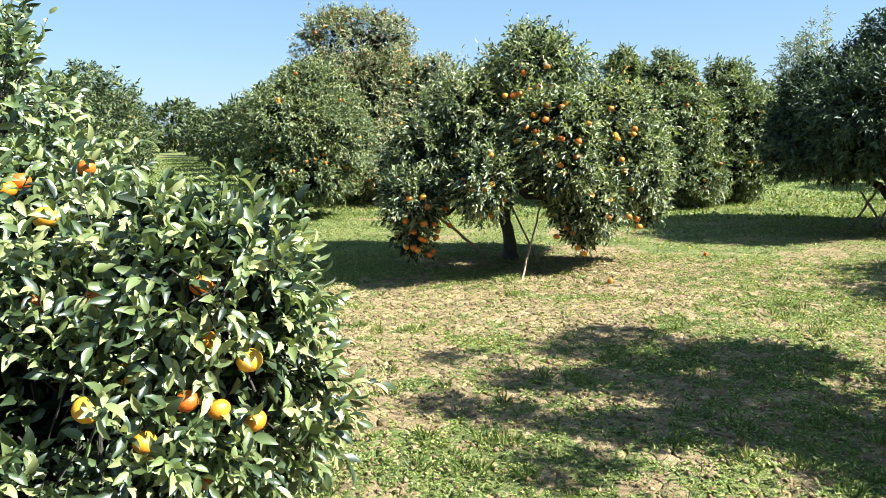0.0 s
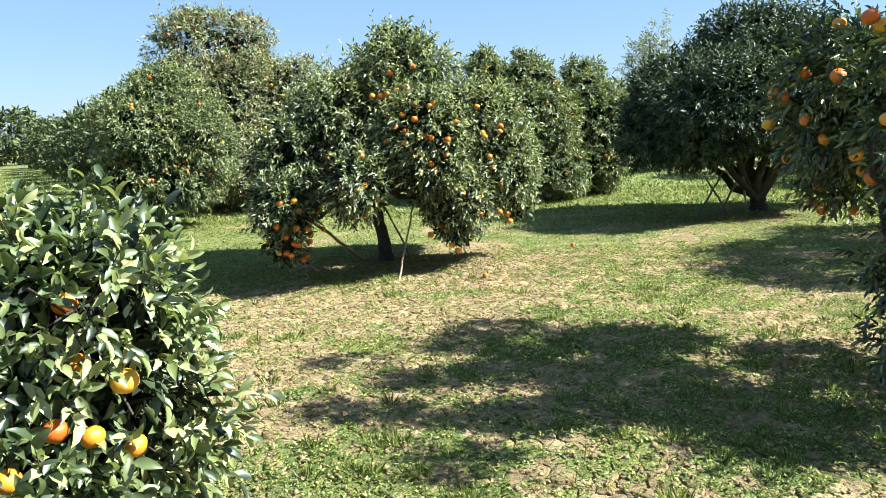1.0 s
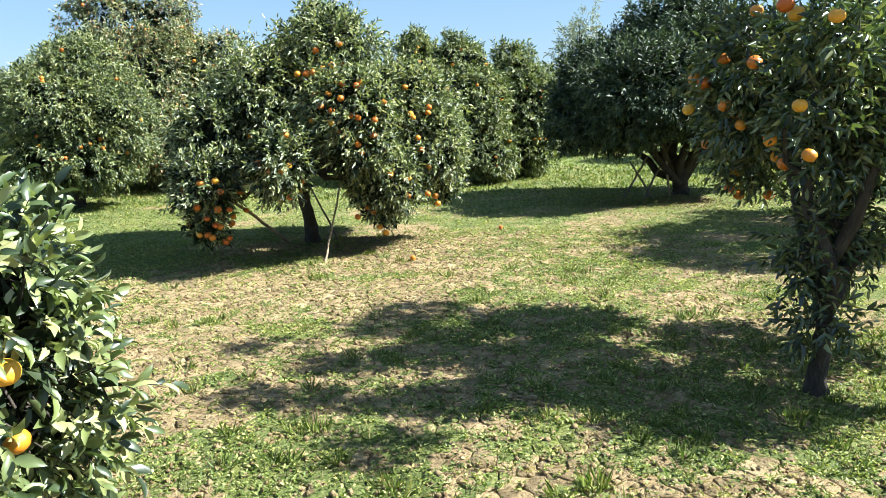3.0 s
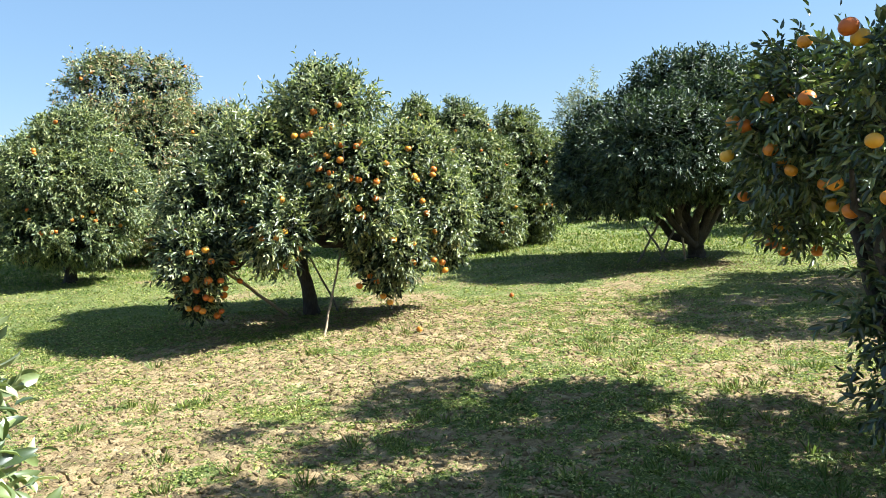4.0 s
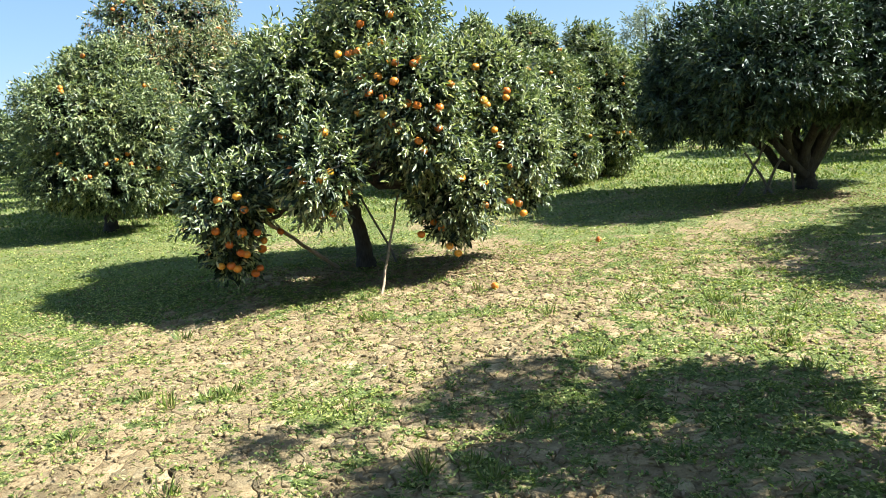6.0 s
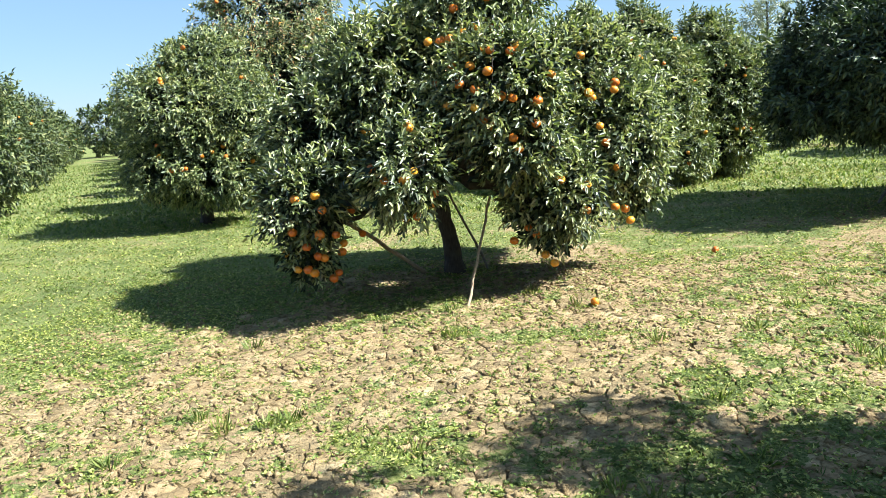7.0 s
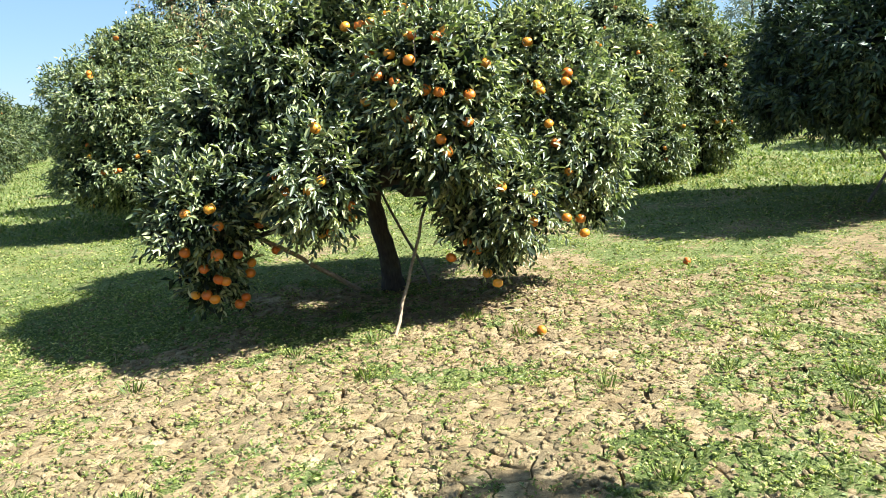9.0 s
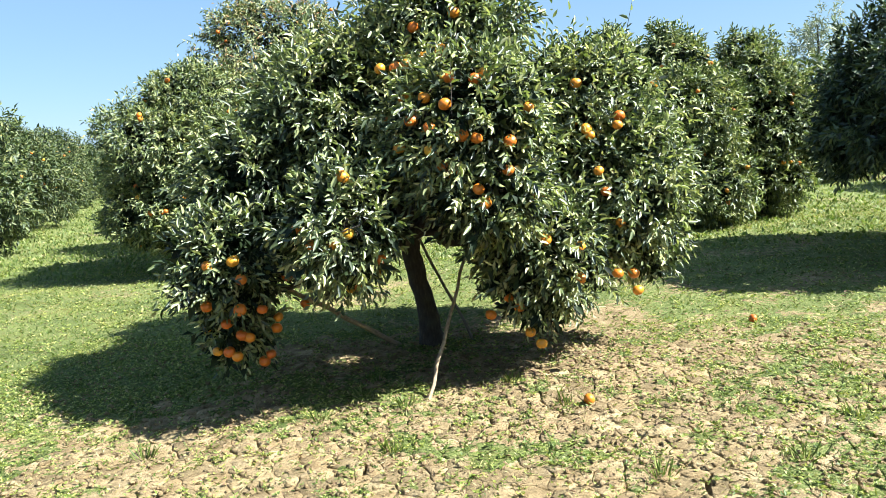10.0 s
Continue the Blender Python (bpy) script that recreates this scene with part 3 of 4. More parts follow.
    plate_object("soil_crust", built[300:])["kind"] = "stuff"


def scatter(n, rng, x0, x1, y0, y1, near_bias=1.0):
    x = rng.uniform(x0, x1, n)
    y = y0 + (y1 - y0) * rng.random(n) ** near_bias
    return x, y


def grass():
    """Short blades in loose tufts wherever the ground is green."""
    rng = np.random.default_rng(21)
    x, y = scatter(170000, rng, -8, 9, 2.4, 18, 1.6)
    g = growth(x, y)
    tuft = wave_field(x, y, 31, 0.22)
    keep = rng.random(len(x)) < np.clip((g - 0.40) * 1.2 + 0.35 * tuft, 0.01, 1)
    x, y, g, tuft = x[keep], y[keep], g[keep], tuft[keep]
    far_x, far_y = scatter(70000, rng, -30, 16, 14, 48, 1.3)
    x, y = np.concatenate((x, far_x)), np.concatenate((y, far_y))
    g, tuft = growth(x, y), wave_field(x, y, 31, 0.22)
    big = np.concatenate((np.ones(len(g) - len(far_x)), np.full(len(far_x), 1.6)))
    n = len(x)
    z = ground_height(x, y) - 0.004
    tall = np.exp(-(((x - 2.2) / 1.9) ** 2 + ((y - 4.2) / 1.3) ** 2))
    length = (0.014 + 0.018 * rng.random(n) + 0.030 * np.clip(tuft, 0, 1) * g) * (1 + 0.8 * tall) * (1 + np.clip(y - 8, 0, 9) * 0.07) * big
    lean = rng.uniform(0, 6.283, n)
    a = rng.uniform(0.25, 1.25, n)
    d = np.stack((np.cos(lean) * a, np.sin(lean) * a, np.ones(n)), 1)
    v, t = leaves(np.stack((x, y, z), 1), d, rng.normal(0, 0.5, (n, 3)) + np.array((0, 0, 0.6)), length, (0.004 + 0.005 * rng.random(n)) * (1 + np.clip(y - 8, 0, 9) * 0.16) * big ** 2, 0)
    # longer blades that stand in separate tufts
    cx, cy = rng.uniform(-1.8, 4.2, 330), 2.9 + 6.0 * rng.random(330) ** 1.3
    ok = rng.random(330) < np.clip(growth(cx, cy) * 1.1 - 0.1, 0.1, 1)
    cx, cy = np.repeat(cx[ok], 26), np.repeat(cy[ok], 26)
    m = len(cx)
    a, q = rng.uniform(0.1, 1.1, m), rng.uniform(0, 6.283, m)
    tx, ty = cx + np.cos(q) * 0.055 * rng.random(m), cy + np.sin(q) * 0.055 * rng.random(m)
    d = np.stack((np.cos(q) * a, np.sin(q) * a, np.ones(m)), 1)
    v2, t2 = leaves(np.stack((tx, ty, ground_height(tx, ty) - 0.004), 1), d, rng.normal(0, 0.6, (m, 3)), rng.uniform(0.035, 0.105, m), rng.uniform(0.003, 0.006, m), 0)
    v, t = np.concatenate((v, v2)), np.concatenate((t, t2 + len(v)))
    ob = new("grass", mesh_from("grass", v, t))
    ob.data.materials.append(GRASS)
    return tagged(ob, "short yellowish green grass in loose tufts on the soil", "grass", kind="stuff")


def weeds():
    """Low broad-leaved rosettes close to the soil, in small dense clumps."""
    rng = np.random.default_rng(22)
    x, y = scatter(110000, rng, -3.6, 4.6, 2.8, 10.2, 1.15)
    far_x, far_y = scatter(60000, rng, -10, 11, 4.0, 19, 1.2)
    rim = np.maximum(np.maximum(-3.6 - far_x, far_x - 4.6), far_y - 10.2)
    out = rim > rng.uniform(-0.6, 0.1, len(far_x))
    far_x, far_y = far_x[out], far_y[out]
    x, y, wide = np.concatenate((x, far_x)), np.concatenate((y, far_y)), np.repeat((1.0, 1.5), (len(x), len(far_x)))
    chance = 0.10 + (growth(x, y) - 0.22) * 1.35 + 0.22 * wave_field(x, y, 33, 0.4) + 0.30 * wave_field(x, y, 34, 0.14) + 0.22 * wave_field(x, y, 36, 0.06)
    chance = chance - 0.14 * np.clip((5.2 - y) / 1.5, 0, 1)
    keep = rng.random(len(x)) < np.clip(chance, 0.14, 1)
    x, y, wide = x[keep], y[keep], wide[keep]
    n, k = len(x), 3
    q = rng.uniform(0, 6.283, (n, 1)) + np.arange(k)[None] * 2.09 + rng.normal(0, 0.4, (n, k))
    d = np.stack((np.cos(q), np.sin(q), rng.uniform(0.05, 1.1, (n, k))), 2).reshape(-1, 3)
    b = np.repeat(np.stack((x, y, ground_height(x, y) + 0.022 * rng.random(n) ** 1.5), 1), k, 0)
    size = (0.010 + 0.018 * rng.random(n * k) ** 1.5) * np.repeat(wide, k)
    v, t = leaves(b, d, rng.normal(0, 0.45, (n * k, 3)) + np.array((0, 0, 1)), size, size * 0.55, 0)
    ob = new("weeds", mesh_from("weeds", v, t))
    ob.data.materials.append(WEED)
    return tagged(ob, "small broad-leaved green weeds close to the ground", "weeds", kind="stuff")


def litter():
    """Dry brown leaves, thickest under the crown of the propped tree."""
    rng = np.random.default_rng(23)
    n = 1900
    x = np.concatenate((rng.normal(0.5, 0.85, n), rng.uniform(-4, 6, 2500), rng.normal(5.4, 0.9, 2200)))
    y = np.concatenate((rng.normal(9.0, 0.75, n), rng.uniform(3, 12, 2500), rng.normal(11.9, 0.45, 2200)))
    m = len(x)
    q = rng.uniform(0, 6.283, m)
    d = np.stack((np.cos(q), np.sin(q), rng.normal(0, 0.2, m)), 1)
    size = rng.uniform(0.02, 0.045, m)
    v, t = leaves(np.stack((x, y, ground_height(x, y) + 0.008), 1), d, rng.normal(0, 0.35, (m, 3)) + np.array((0, 0, 1)), size, size * 0.42, 0)
    ob = new("leaf_litter", mesh_from("leaf_litter", v, t))
    ob.data.materials.append(LITTER)
    return tagged(ob, "dry brown fallen leaves scattered on the soil", "leaf litter", kind="stuff")


def straw():
    """Dry grass stems lying about on the soil."""
    rng = np.random.default_rng(24)
    x, y = scatter(95000, rng, -7, 8, 2.6, 18, 1.7)
    keep = rng.random(len(x)) < 0.55 + 0.45 * wave_field(x, y, 35, 0.3)
    x, y = x[keep], y[keep]
    n = len(x)
    q = rng.uniform(0, 6.283, n)
    d = np.stack((np.cos(q), np.sin(q), rng.uniform(-0.05, 0.9, n)), 1)
    length = rng.uniform(0.014, 0.055, n) * (1 + np.clip(y - 8, 0, 9) * 0.08)
    v, t = leaves(np.stack((x, y, ground_height(x, y) + 0.003), 1), d, rng.normal(0, 0.5, (n, 3)) + np.array((0, 0, 1)), length,
                  rng.uniform(0.0025, 0.006, n) * (1 + np.clip(y - 8, 0, 9) * 0.12), 0)
    ob = new("dry_grass", mesh_from("dry_grass", v, t))
    ob.data.materials.append(STRAW)
    return tagged(ob, "pale dry grass stems lying on the cracked soil", "dry grass", kind="stuff")


def crumbs():
    """Small broken bits of dried mud strewn over the crust."""
    rng = np.random.default_rng(25)
    x, y = scatter(22000, rng, -3.2, 4.2, 3.0, 10.0, 1.1)
    keep = rng.random(len(x)) < np.clip(0.75 + 0.5 * wave_field(x, y, 37, 0.5), 0.15, 1)
    x, y = x[keep], y[keep]
    n = len(x)
    r = 0.005 + 0.019 * rng.random(n) ** 2.8
    corners = np.array([(1, 0, 0), (0, 1, 0), (-1, 0, 0), (0, -1, 0), (0, 0, 0.8), (0, 0, -0.6)])
    v = corners[None] * rng.uniform(0.6, 1.3, (n, 6, 1)) + rng.normal(0, 0.15, (n, 6, 3))
    v = v * r[:, None, None] + np.stack((x, y, ground_height(x, y) + r * 0.35), 1)[:, None]
    t = np.array([(0, 1, 4), (1, 2, 4), (2, 3, 4), (3, 0, 4), (1, 0, 5), (2, 1, 5), (3, 2, 5), (0, 3, 5)])
    me = mesh_from("soil_crumbs", v.reshape(-1, 3), (np.arange(n)[:, None, None] * 6 + t[None]).reshape(-1, 3))
    me.materials.append(GROUND)
    ob = new("soil_crumbs", me)
    return tagged(ob, "small crumbs of dried mud strewn on the cracked soil", "soil crumbs", kind="stuff")


soil_plates()
crumbs()
grass()
straw()
weeds()
litter()

# ---- trees ----
# the propped tree in the clearing
MAIN_LOBES = [
    (0.09, 9.31, 2.34, 0.56, 0.53, 0.45), (0.00, 9.75, 2.68, 0.30, 0.28, 0.26), (0.94, 9.70, 1.75, 0.62, 0.50, 0.43), (1.24, 9.34, 1.17, 0.48, 0.47, 0.52),
    (0.73, 8.93, 0.83, 0.46, 0.41, 0.39), (0.68, 8.88, 0.52, 0.23, 0.20, 0.19), (1.40, 9.60, 0.80, 0.28, 0.27, 0.28), (0.36, 8.58, 1.62, 0.51, 0.47, 0.45),
    (0.45, 8.47, 1.26, 0.37, 0.35, 0.34), (-0.70, 9.07, 1.80, 0.57, 0.55, 0.48), (-0.38, 8.20, 1.13, 0.31, 0.36, 0.36), (-0.42, 8.33, 0.84, 0.15, 0.16, 0.16),
    (-1.19, 8.93, 1.33, 0.50, 0.52, 0.52), (-1.23, 8.42, 0.88, 0.34, 0.39, 0.36), (-1.22, 8.43, 0.49, 0.20, 0.22, 0.18),
    (-0.20, 10.25, 1.85, 0.80, 0.65, 0.70), (-0.15, 9.35, 1.80, 0.85, 0.80, 0.60)]
MAIN_BACK = [(-1.10, 10.30, 1.45, 0.65, 0.60, 0.60), (0.85, 10.30, 1.48, 0.70, 0.60, 0.58)]
MAIN_FRUIT_HIGH = [
    (0.28, 8.83, 2.37), (0.01, 8.80, 2.30), (0.08, 8.73, 2.11), (-0.20, 8.64, 2.05), (-0.10, 8.65, 2.05), (-0.03, 8.66, 2.06),
    (0.32, 8.91, 2.14), (0.37, 8.93, 2.12), (0.31, 8.26, 1.92), (0.46, 8.25, 1.90), (0.51, 8.30, 1.93), (0.16, 8.23, 1.82),
    (0.29, 8.16, 1.77), (0.01, 8.35, 1.83), (-0.15, 8.58, 1.72), (0.07, 8.23, 1.70), (0.19, 8.16, 1.65), (0.38, 8.13, 1.59),
    (0.46, 8.14, 1.57), (0.64, 8.22, 1.54), (-0.04, 8.33, 1.55), (0.24, 8.19, 1.43), (0.31, 8.19, 1.38), (0.18, 8.17, 1.52)]
MAIN_FRUIT_RIGHT = [
    (0.45, 8.14, 1.29), (0.48, 8.14, 1.21), (0.62, 8.21, 1.38), (0.75, 8.32, 1.72), (1.03, 9.23, 1.89), (1.30, 9.21, 1.65),
    (1.28, 9.09, 1.59), (1.00, 9.27, 1.64), (1.08, 9.13, 1.58), (1.10, 9.07, 1.54), (1.14, 8.92, 1.31), (0.91, 9.02, 1.19),
    (0.77, 8.33, 1.21), (1.26, 8.93, 0.97), (0.99, 8.66, 0.67), (1.22, 8.71, 0.68), (1.34, 9.09, 0.61), (1.34, 8.76, 0.56),
    (0.52, 8.77, 0.54), (0.59, 8.70, 0.49), (0.40, 8.69, 0.45), (0.65, 8.72, 0.32), (0.72, 8.66, 0.26)]
MAIN_FRUIT_LEFT = [
    (-0.76, 8.58, 1.40), (-0.59, 7.96, 1.15), (-0.49, 7.90, 1.06), (-0.34, 7.88, 1.06), (-0.27, 7.90, 1.11), (-0.16, 8.11, 0.93),
    (-0.26, 8.53, 0.80), (-0.89, 8.43, 0.81), (-0.31, 8.16, 0.76), (-0.88, 8.65, 0.58), (-0.44, 8.37, 0.72),
    (-1.43, 8.17, 0.88), (-1.22, 8.05, 0.95), (-1.07, 8.08, 0.97), (-1.02, 8.06, 0.86), (-1.28, 8.09, 0.70), (-1.21, 8.18, 0.57),
    (-1.46, 8.38, 0.49), (-1.13, 8.20, 0.49), (-1.09, 8.22, 0.47), (-1.07, 8.10, 0.67), (-0.97, 8.19, 0.65), (-0.99, 8.45, 0.54),
    (-1.01, 8.45, 0.47), (-1.31, 8.21, 0.39), (-1.22, 8.19, 0.39), (-1.17, 8.19, 0.36), (-1.03, 8.37, 0.32), (-1.07, 8.35, 0.28)]
orange_tree("rounded orange tree hung with ripe fruit, propped by thin poles",
            MAIN_LOBES + MAIN_BACK, [(-0.24, 9.72, 0.0), (-0.28, 9.70, 0.42), (-0.35, 9.68, 0.75), (-0.33, 9.66, 0.98)],
            [0.090, 0.074, 0.072, 0.066], 101, 16000, MAIN_FRUIT_HIGH + MAIN_FRUIT_RIGHT + MAIN_FRUIT_LEFT, leaf=0.060, tall=0.03, twig_step=4, bare=0.12, sunk=0.045, loose=45, core=0.28,
            hollows=[(-0.20, 8.95, 1.02, 0.21, 0.72, 0.38, 0.04), (-0.30, 9.60, 0.72, 0.24, 0.28, 0.38, 0.04)], limb_r=0.05)

# the tree close to the start of the walk
NEAR_LOBES = [(-0.90, 2.18, 0.76, 0.66, 0.62, 0.55), (-0.37, 2.14, 0.95, 0.33, 0.31, 0.31), (-0.56, 2.24, 1.18, 0.40, 0.34, 0.33), (-0.52, 2.14, 1.25, 0.37, 0.28, 0.24), (-1.40, 2.60, 1.04, 0.82, 0.85, 0.63), (-2.20, 2.72, 1.40, 0.90, 0.90, 1.02),
              (-0.90, 2.15, 0.54, 0.46, 0.52, 0.46), (-1.12, 2.04, 0.70, 0.61, 0.63, 0.63), (-1.66, 1.86, 0.97, 0.68, 0.60, 0.76)]
NEAR_FRUIT = [(-0.33, 1.98, 1.29), (-0.61, 1.9, 1.26), (-0.68, 1.89, 1.22), (-0.55, 1.73, 1.01), (-0.41, 1.76, 0.92), (-0.32, 1.83, 1.01), (-0.3, 1.94, 1.14),
              (-0.19, 1.95, 1.09), (-0.17, 1.92, 0.93), (-0.3, 1.87, 0.76), (-1.08, 2.16, 1.54), (-1.06, 2.21, 1.56), (-0.99, 2.48, 1.59), (-0.81, 1.9, 1.24),
              (-0.51, 1.85, 1.07), (-0.27, 1.91, 0.96), (-0.9, 2.1, 1.46)]
orange_tree("bushy orange tree with ripe fruit and large glossy leaves",
            NEAR_LOBES, [(-1.5, 2.5, 0.0), (-1.5, 2.5, 0.35), (-1.48, 2.48, 0.6)], [0.09, 0.075, 0.07], 102, 8200, NEAR_FRUIT,
            mat=LEAF_NEAR, leaf=0.060, per=8, broad=1.22, shoot=0.14, core_r=0.5, bare=0.03, sunk=0.055, fruit_r=0.034, fine=2, twig_step=2)

# the tree beside the clearing that shades it
SIDE_LOBES = [(3.15, 5.00, 1.72, 0.46, 0.44, 0.42), (3.00, 4.74, 1.90, 0.33, 0.32, 0.30), (3.42, 5.50, 1.40, 0.40, 0.38, 0.30), (3.72, 5.52, 1.90, 0.40, 0.34, 0.32),
              (3.60, 4.55, 1.75, 0.40, 0.34, 0.42), (3.40, 5.50, 1.14, 0.30, 0.28, 0.18), (3.02, 4.06, 1.70, 0.30, 0.29, 0.36), (3.24, 4.24, 1.62, 0.36, 0.34, 0.34),
              (3.06, 4.02, 1.42, 0.26, 0.23, 0.22), (2.97, 3.95, 1.98, 0.26, 0.24, 0.20), (3.02, 4.11, 0.80, 0.22, 0.21, 0.28), (3.26, 4.23, 0.92, 0.26, 0.25, 0.26),
              (3.03, 4.05, 0.46, 0.20, 0.18, 0.26), (3.95, 3.78, 1.40, 0.50, 0.40, 0.50), (3.95, 3.42, 1.80, 0.30, 0.24, 0.26), (4.45, 4.98, 1.40, 0.50, 0.36, 0.34), (4.75, 4.45, 1.55, 0.50, 0.36, 0.38), (4.80, 3.85, 2.40, 0.40, 0.34, 0.34), (4.40, 3.85, 2.25, 0.42, 0.36, 0.36),
              # these and the outer masses above are unseen, added to shape the ground shadow
              (3.30, 3.27, 2.60, 0.26, 0.22, 0.20), (3.50, 3.90, 3.02, 0.28, 0.24, 0.22), (3.30, 4.00, 3.25, 0.25, 0.20, 0.20), (3.35, 4.62, 2.84, 0.28, 0.26, 0.22),
              (4.00, 5.36, 3.20, 0.34, 0.26, 0.20), (4.14, 5.73, 3.10, 0.38, 0.26, 0.20), (2.95, 5.05, 3.05, 0.26, 0.24, 0.18)]
SIDE_FRUIT = [(2.71, 5.09, 1.60), (2.73, 4.91, 1.76), (2.69, 4.97, 1.79), (2.80, 4.76, 1.62), (2.94, 4.89, 1.55), (2.79, 4.78, 1.90), (2.94, 4.77, 1.92),
              (2.86, 4.66, 1.50), (3.34, 5.54, 1.12), (3.26, 5.55, 1.12), (3.24, 5.58, 1.01), (3.22, 5.39, 0.98), (3.47, 5.44, 0.96), (3.09, 5.66, 1.33),
              (2.74, 4.08, 1.44), (2.69, 3.92, 2.11), (2.77, 3.96, 2.07), (2.76, 3.62, 2.02), (2.72, 3.80, 1.62), (2.76, 3.76, 1.38), (2.84, 4.49, 2.15),
              (2.80, 4.40, 1.86), (3.02, 4.62, 1.42), (3.12, 4.70, 1.30), (2.90, 4.20, 1.30)]
orange_tree("orange tree with clustered ripe fruit and a leafy forked trunk",
            SIDE_LOBES, [(3.1, 4.12, 0.0), (3.11, 4.12, 0.3), (3.13, 4.12, 0.5)], [0.055, 0.05, 0.048], 103, 4100, SIDE_FRUIT, inset=0.09, leaf=0.070, depth=0.6, core=0, bare=0.75, sunk=-0.02, fruit_r=0.040, mat=LEAF_SIDE,
            limbs=[(2.78, 4.05, 1.50), (3.52, 4.14, 0.86), (3.22, 4.22, 1.48), (3.42, 3.84, 2.14), (3.60, 4.62, 1.58), (3.15, 4.95, 1.77), (3.5, 5.3, 1.4)], limb_r=0.05)

# the broad tree with crossed props, its shaded side painted into the leaf colour
BROAD_LOBES = [(5.85, 13.10, 2.83, 0.80, 0.66, 0.63), (4.92, 12.87, 2.10, 0.80, 0.78, 0.68), (4.26, 12.95, 1.74, 0.71, 0.70, 0.77),
               (4.78, 11.75, 1.74, 1.02, 0.88, 0.76), (4.44, 12.05, 1.32, 0.82, 0.72, 0.46), (6.20, 12.51, 2.02, 1.12, 1.05, 1.08),
               (6.55, 12.35, 1.58, 0.98, 0.88, 0.58), (5.64, 13.53, 2.08, 1.29, 0.98, 1.08), (3.98, 13.25, 1.38, 0.37, 0.46, 0.56),
               (7.40, 13.25, 1.91, 0.92, 0.92, 0.92)]
orange_tree("broad orange tree, its shaded side painted dark, beside crossed wooden props",
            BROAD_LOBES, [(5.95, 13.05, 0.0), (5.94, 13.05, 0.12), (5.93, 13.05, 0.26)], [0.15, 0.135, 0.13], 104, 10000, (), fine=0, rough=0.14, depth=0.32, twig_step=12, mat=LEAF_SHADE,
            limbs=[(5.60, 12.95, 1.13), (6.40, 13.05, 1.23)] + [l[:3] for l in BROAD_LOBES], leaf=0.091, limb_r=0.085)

# tall and low trees at the back of the clearing
TALL_LOBES = [(-4.68, 17.85, 3.36, 1.35, 1.15, 1.10), (-5.05, 17.84, 4.02, 0.90, 0.74, 0.56), (-4.05, 17.85, 3.90, 0.72, 0.70, 0.58), (-4.39, 17.39, 1.98, 1.56, 1.46, 1.56),
              (-3.01, 18.13, 2.43, 1.06, 1.00, 1.02), (-3.62, 16.93, 1.02, 1.14, 1.00, 0.96), (-5.36, 17.37, 1.08, 1.06, 1.06, 1.14),
              (-4.50, 19.06, 1.87, 1.68, 1.67, 1.68), (-2.13, 17.92, 1.62, 0.90, 0.97, 1.14)]
orange_tree("tall orange tree with a thin uneven top and greyish green leaves",
            TALL_LOBES, [(-4.3, 17.7, 0.0), (-4.3, 17.7, 0.4), (-4.3, 17.7, 0.8)], [0.13, 0.11, 0.10], 105, 10400, (), hollows=[(-5.15, 17.3, 3.75, 0.30, 1.6, 0.26, 0.25), (-4.45, 17.4, 4.15, 0.26, 1.6, 0.18, 0.25), (-3.85, 17.4, 3.62, 0.20, 1.6, 0.22, 0.25), (-4.65, 17.85, 3.75, 1.6, 1.4, 0.95, 0.80)], fine=0, leaf=0.088, depth=0.32, twig_step=8, loose=90, mat=LEAF_TALL, limb_r=0.06)
LOW_LOBES = [(-4.66, 14.48, 2.45, 0.76, 0.65, 0.63), (-4.86, 14.08, 1.71, 0.95, 0.88, 0.95), (-4.98, 13.88, 0.98, 0.78, 0.66, 0.59),
             (-4.18, 14.29, 1.47, 0.84, 0.83, 0.95), (-4.41, 13.89, 0.88, 0.72, 0.58, 0.49), (-5.13, 15.17, 1.64, 0.95, 0.95, 1.04)]
orange_tree("rounded orange tree with pale green leaves hanging low",
            LOW_LOBES, [(-4.9, 14.5, 0.0), (-4.9, 14.5, 0.4), (-4.9, 14.5, 0.7)], [0.11, 0.09, 0.08], 106, 7600, (), fine=0, leaf=0.078, twig_step=12, depth=0.32, loose=55, mat=LEAF_FAR, limb_r=0.05)
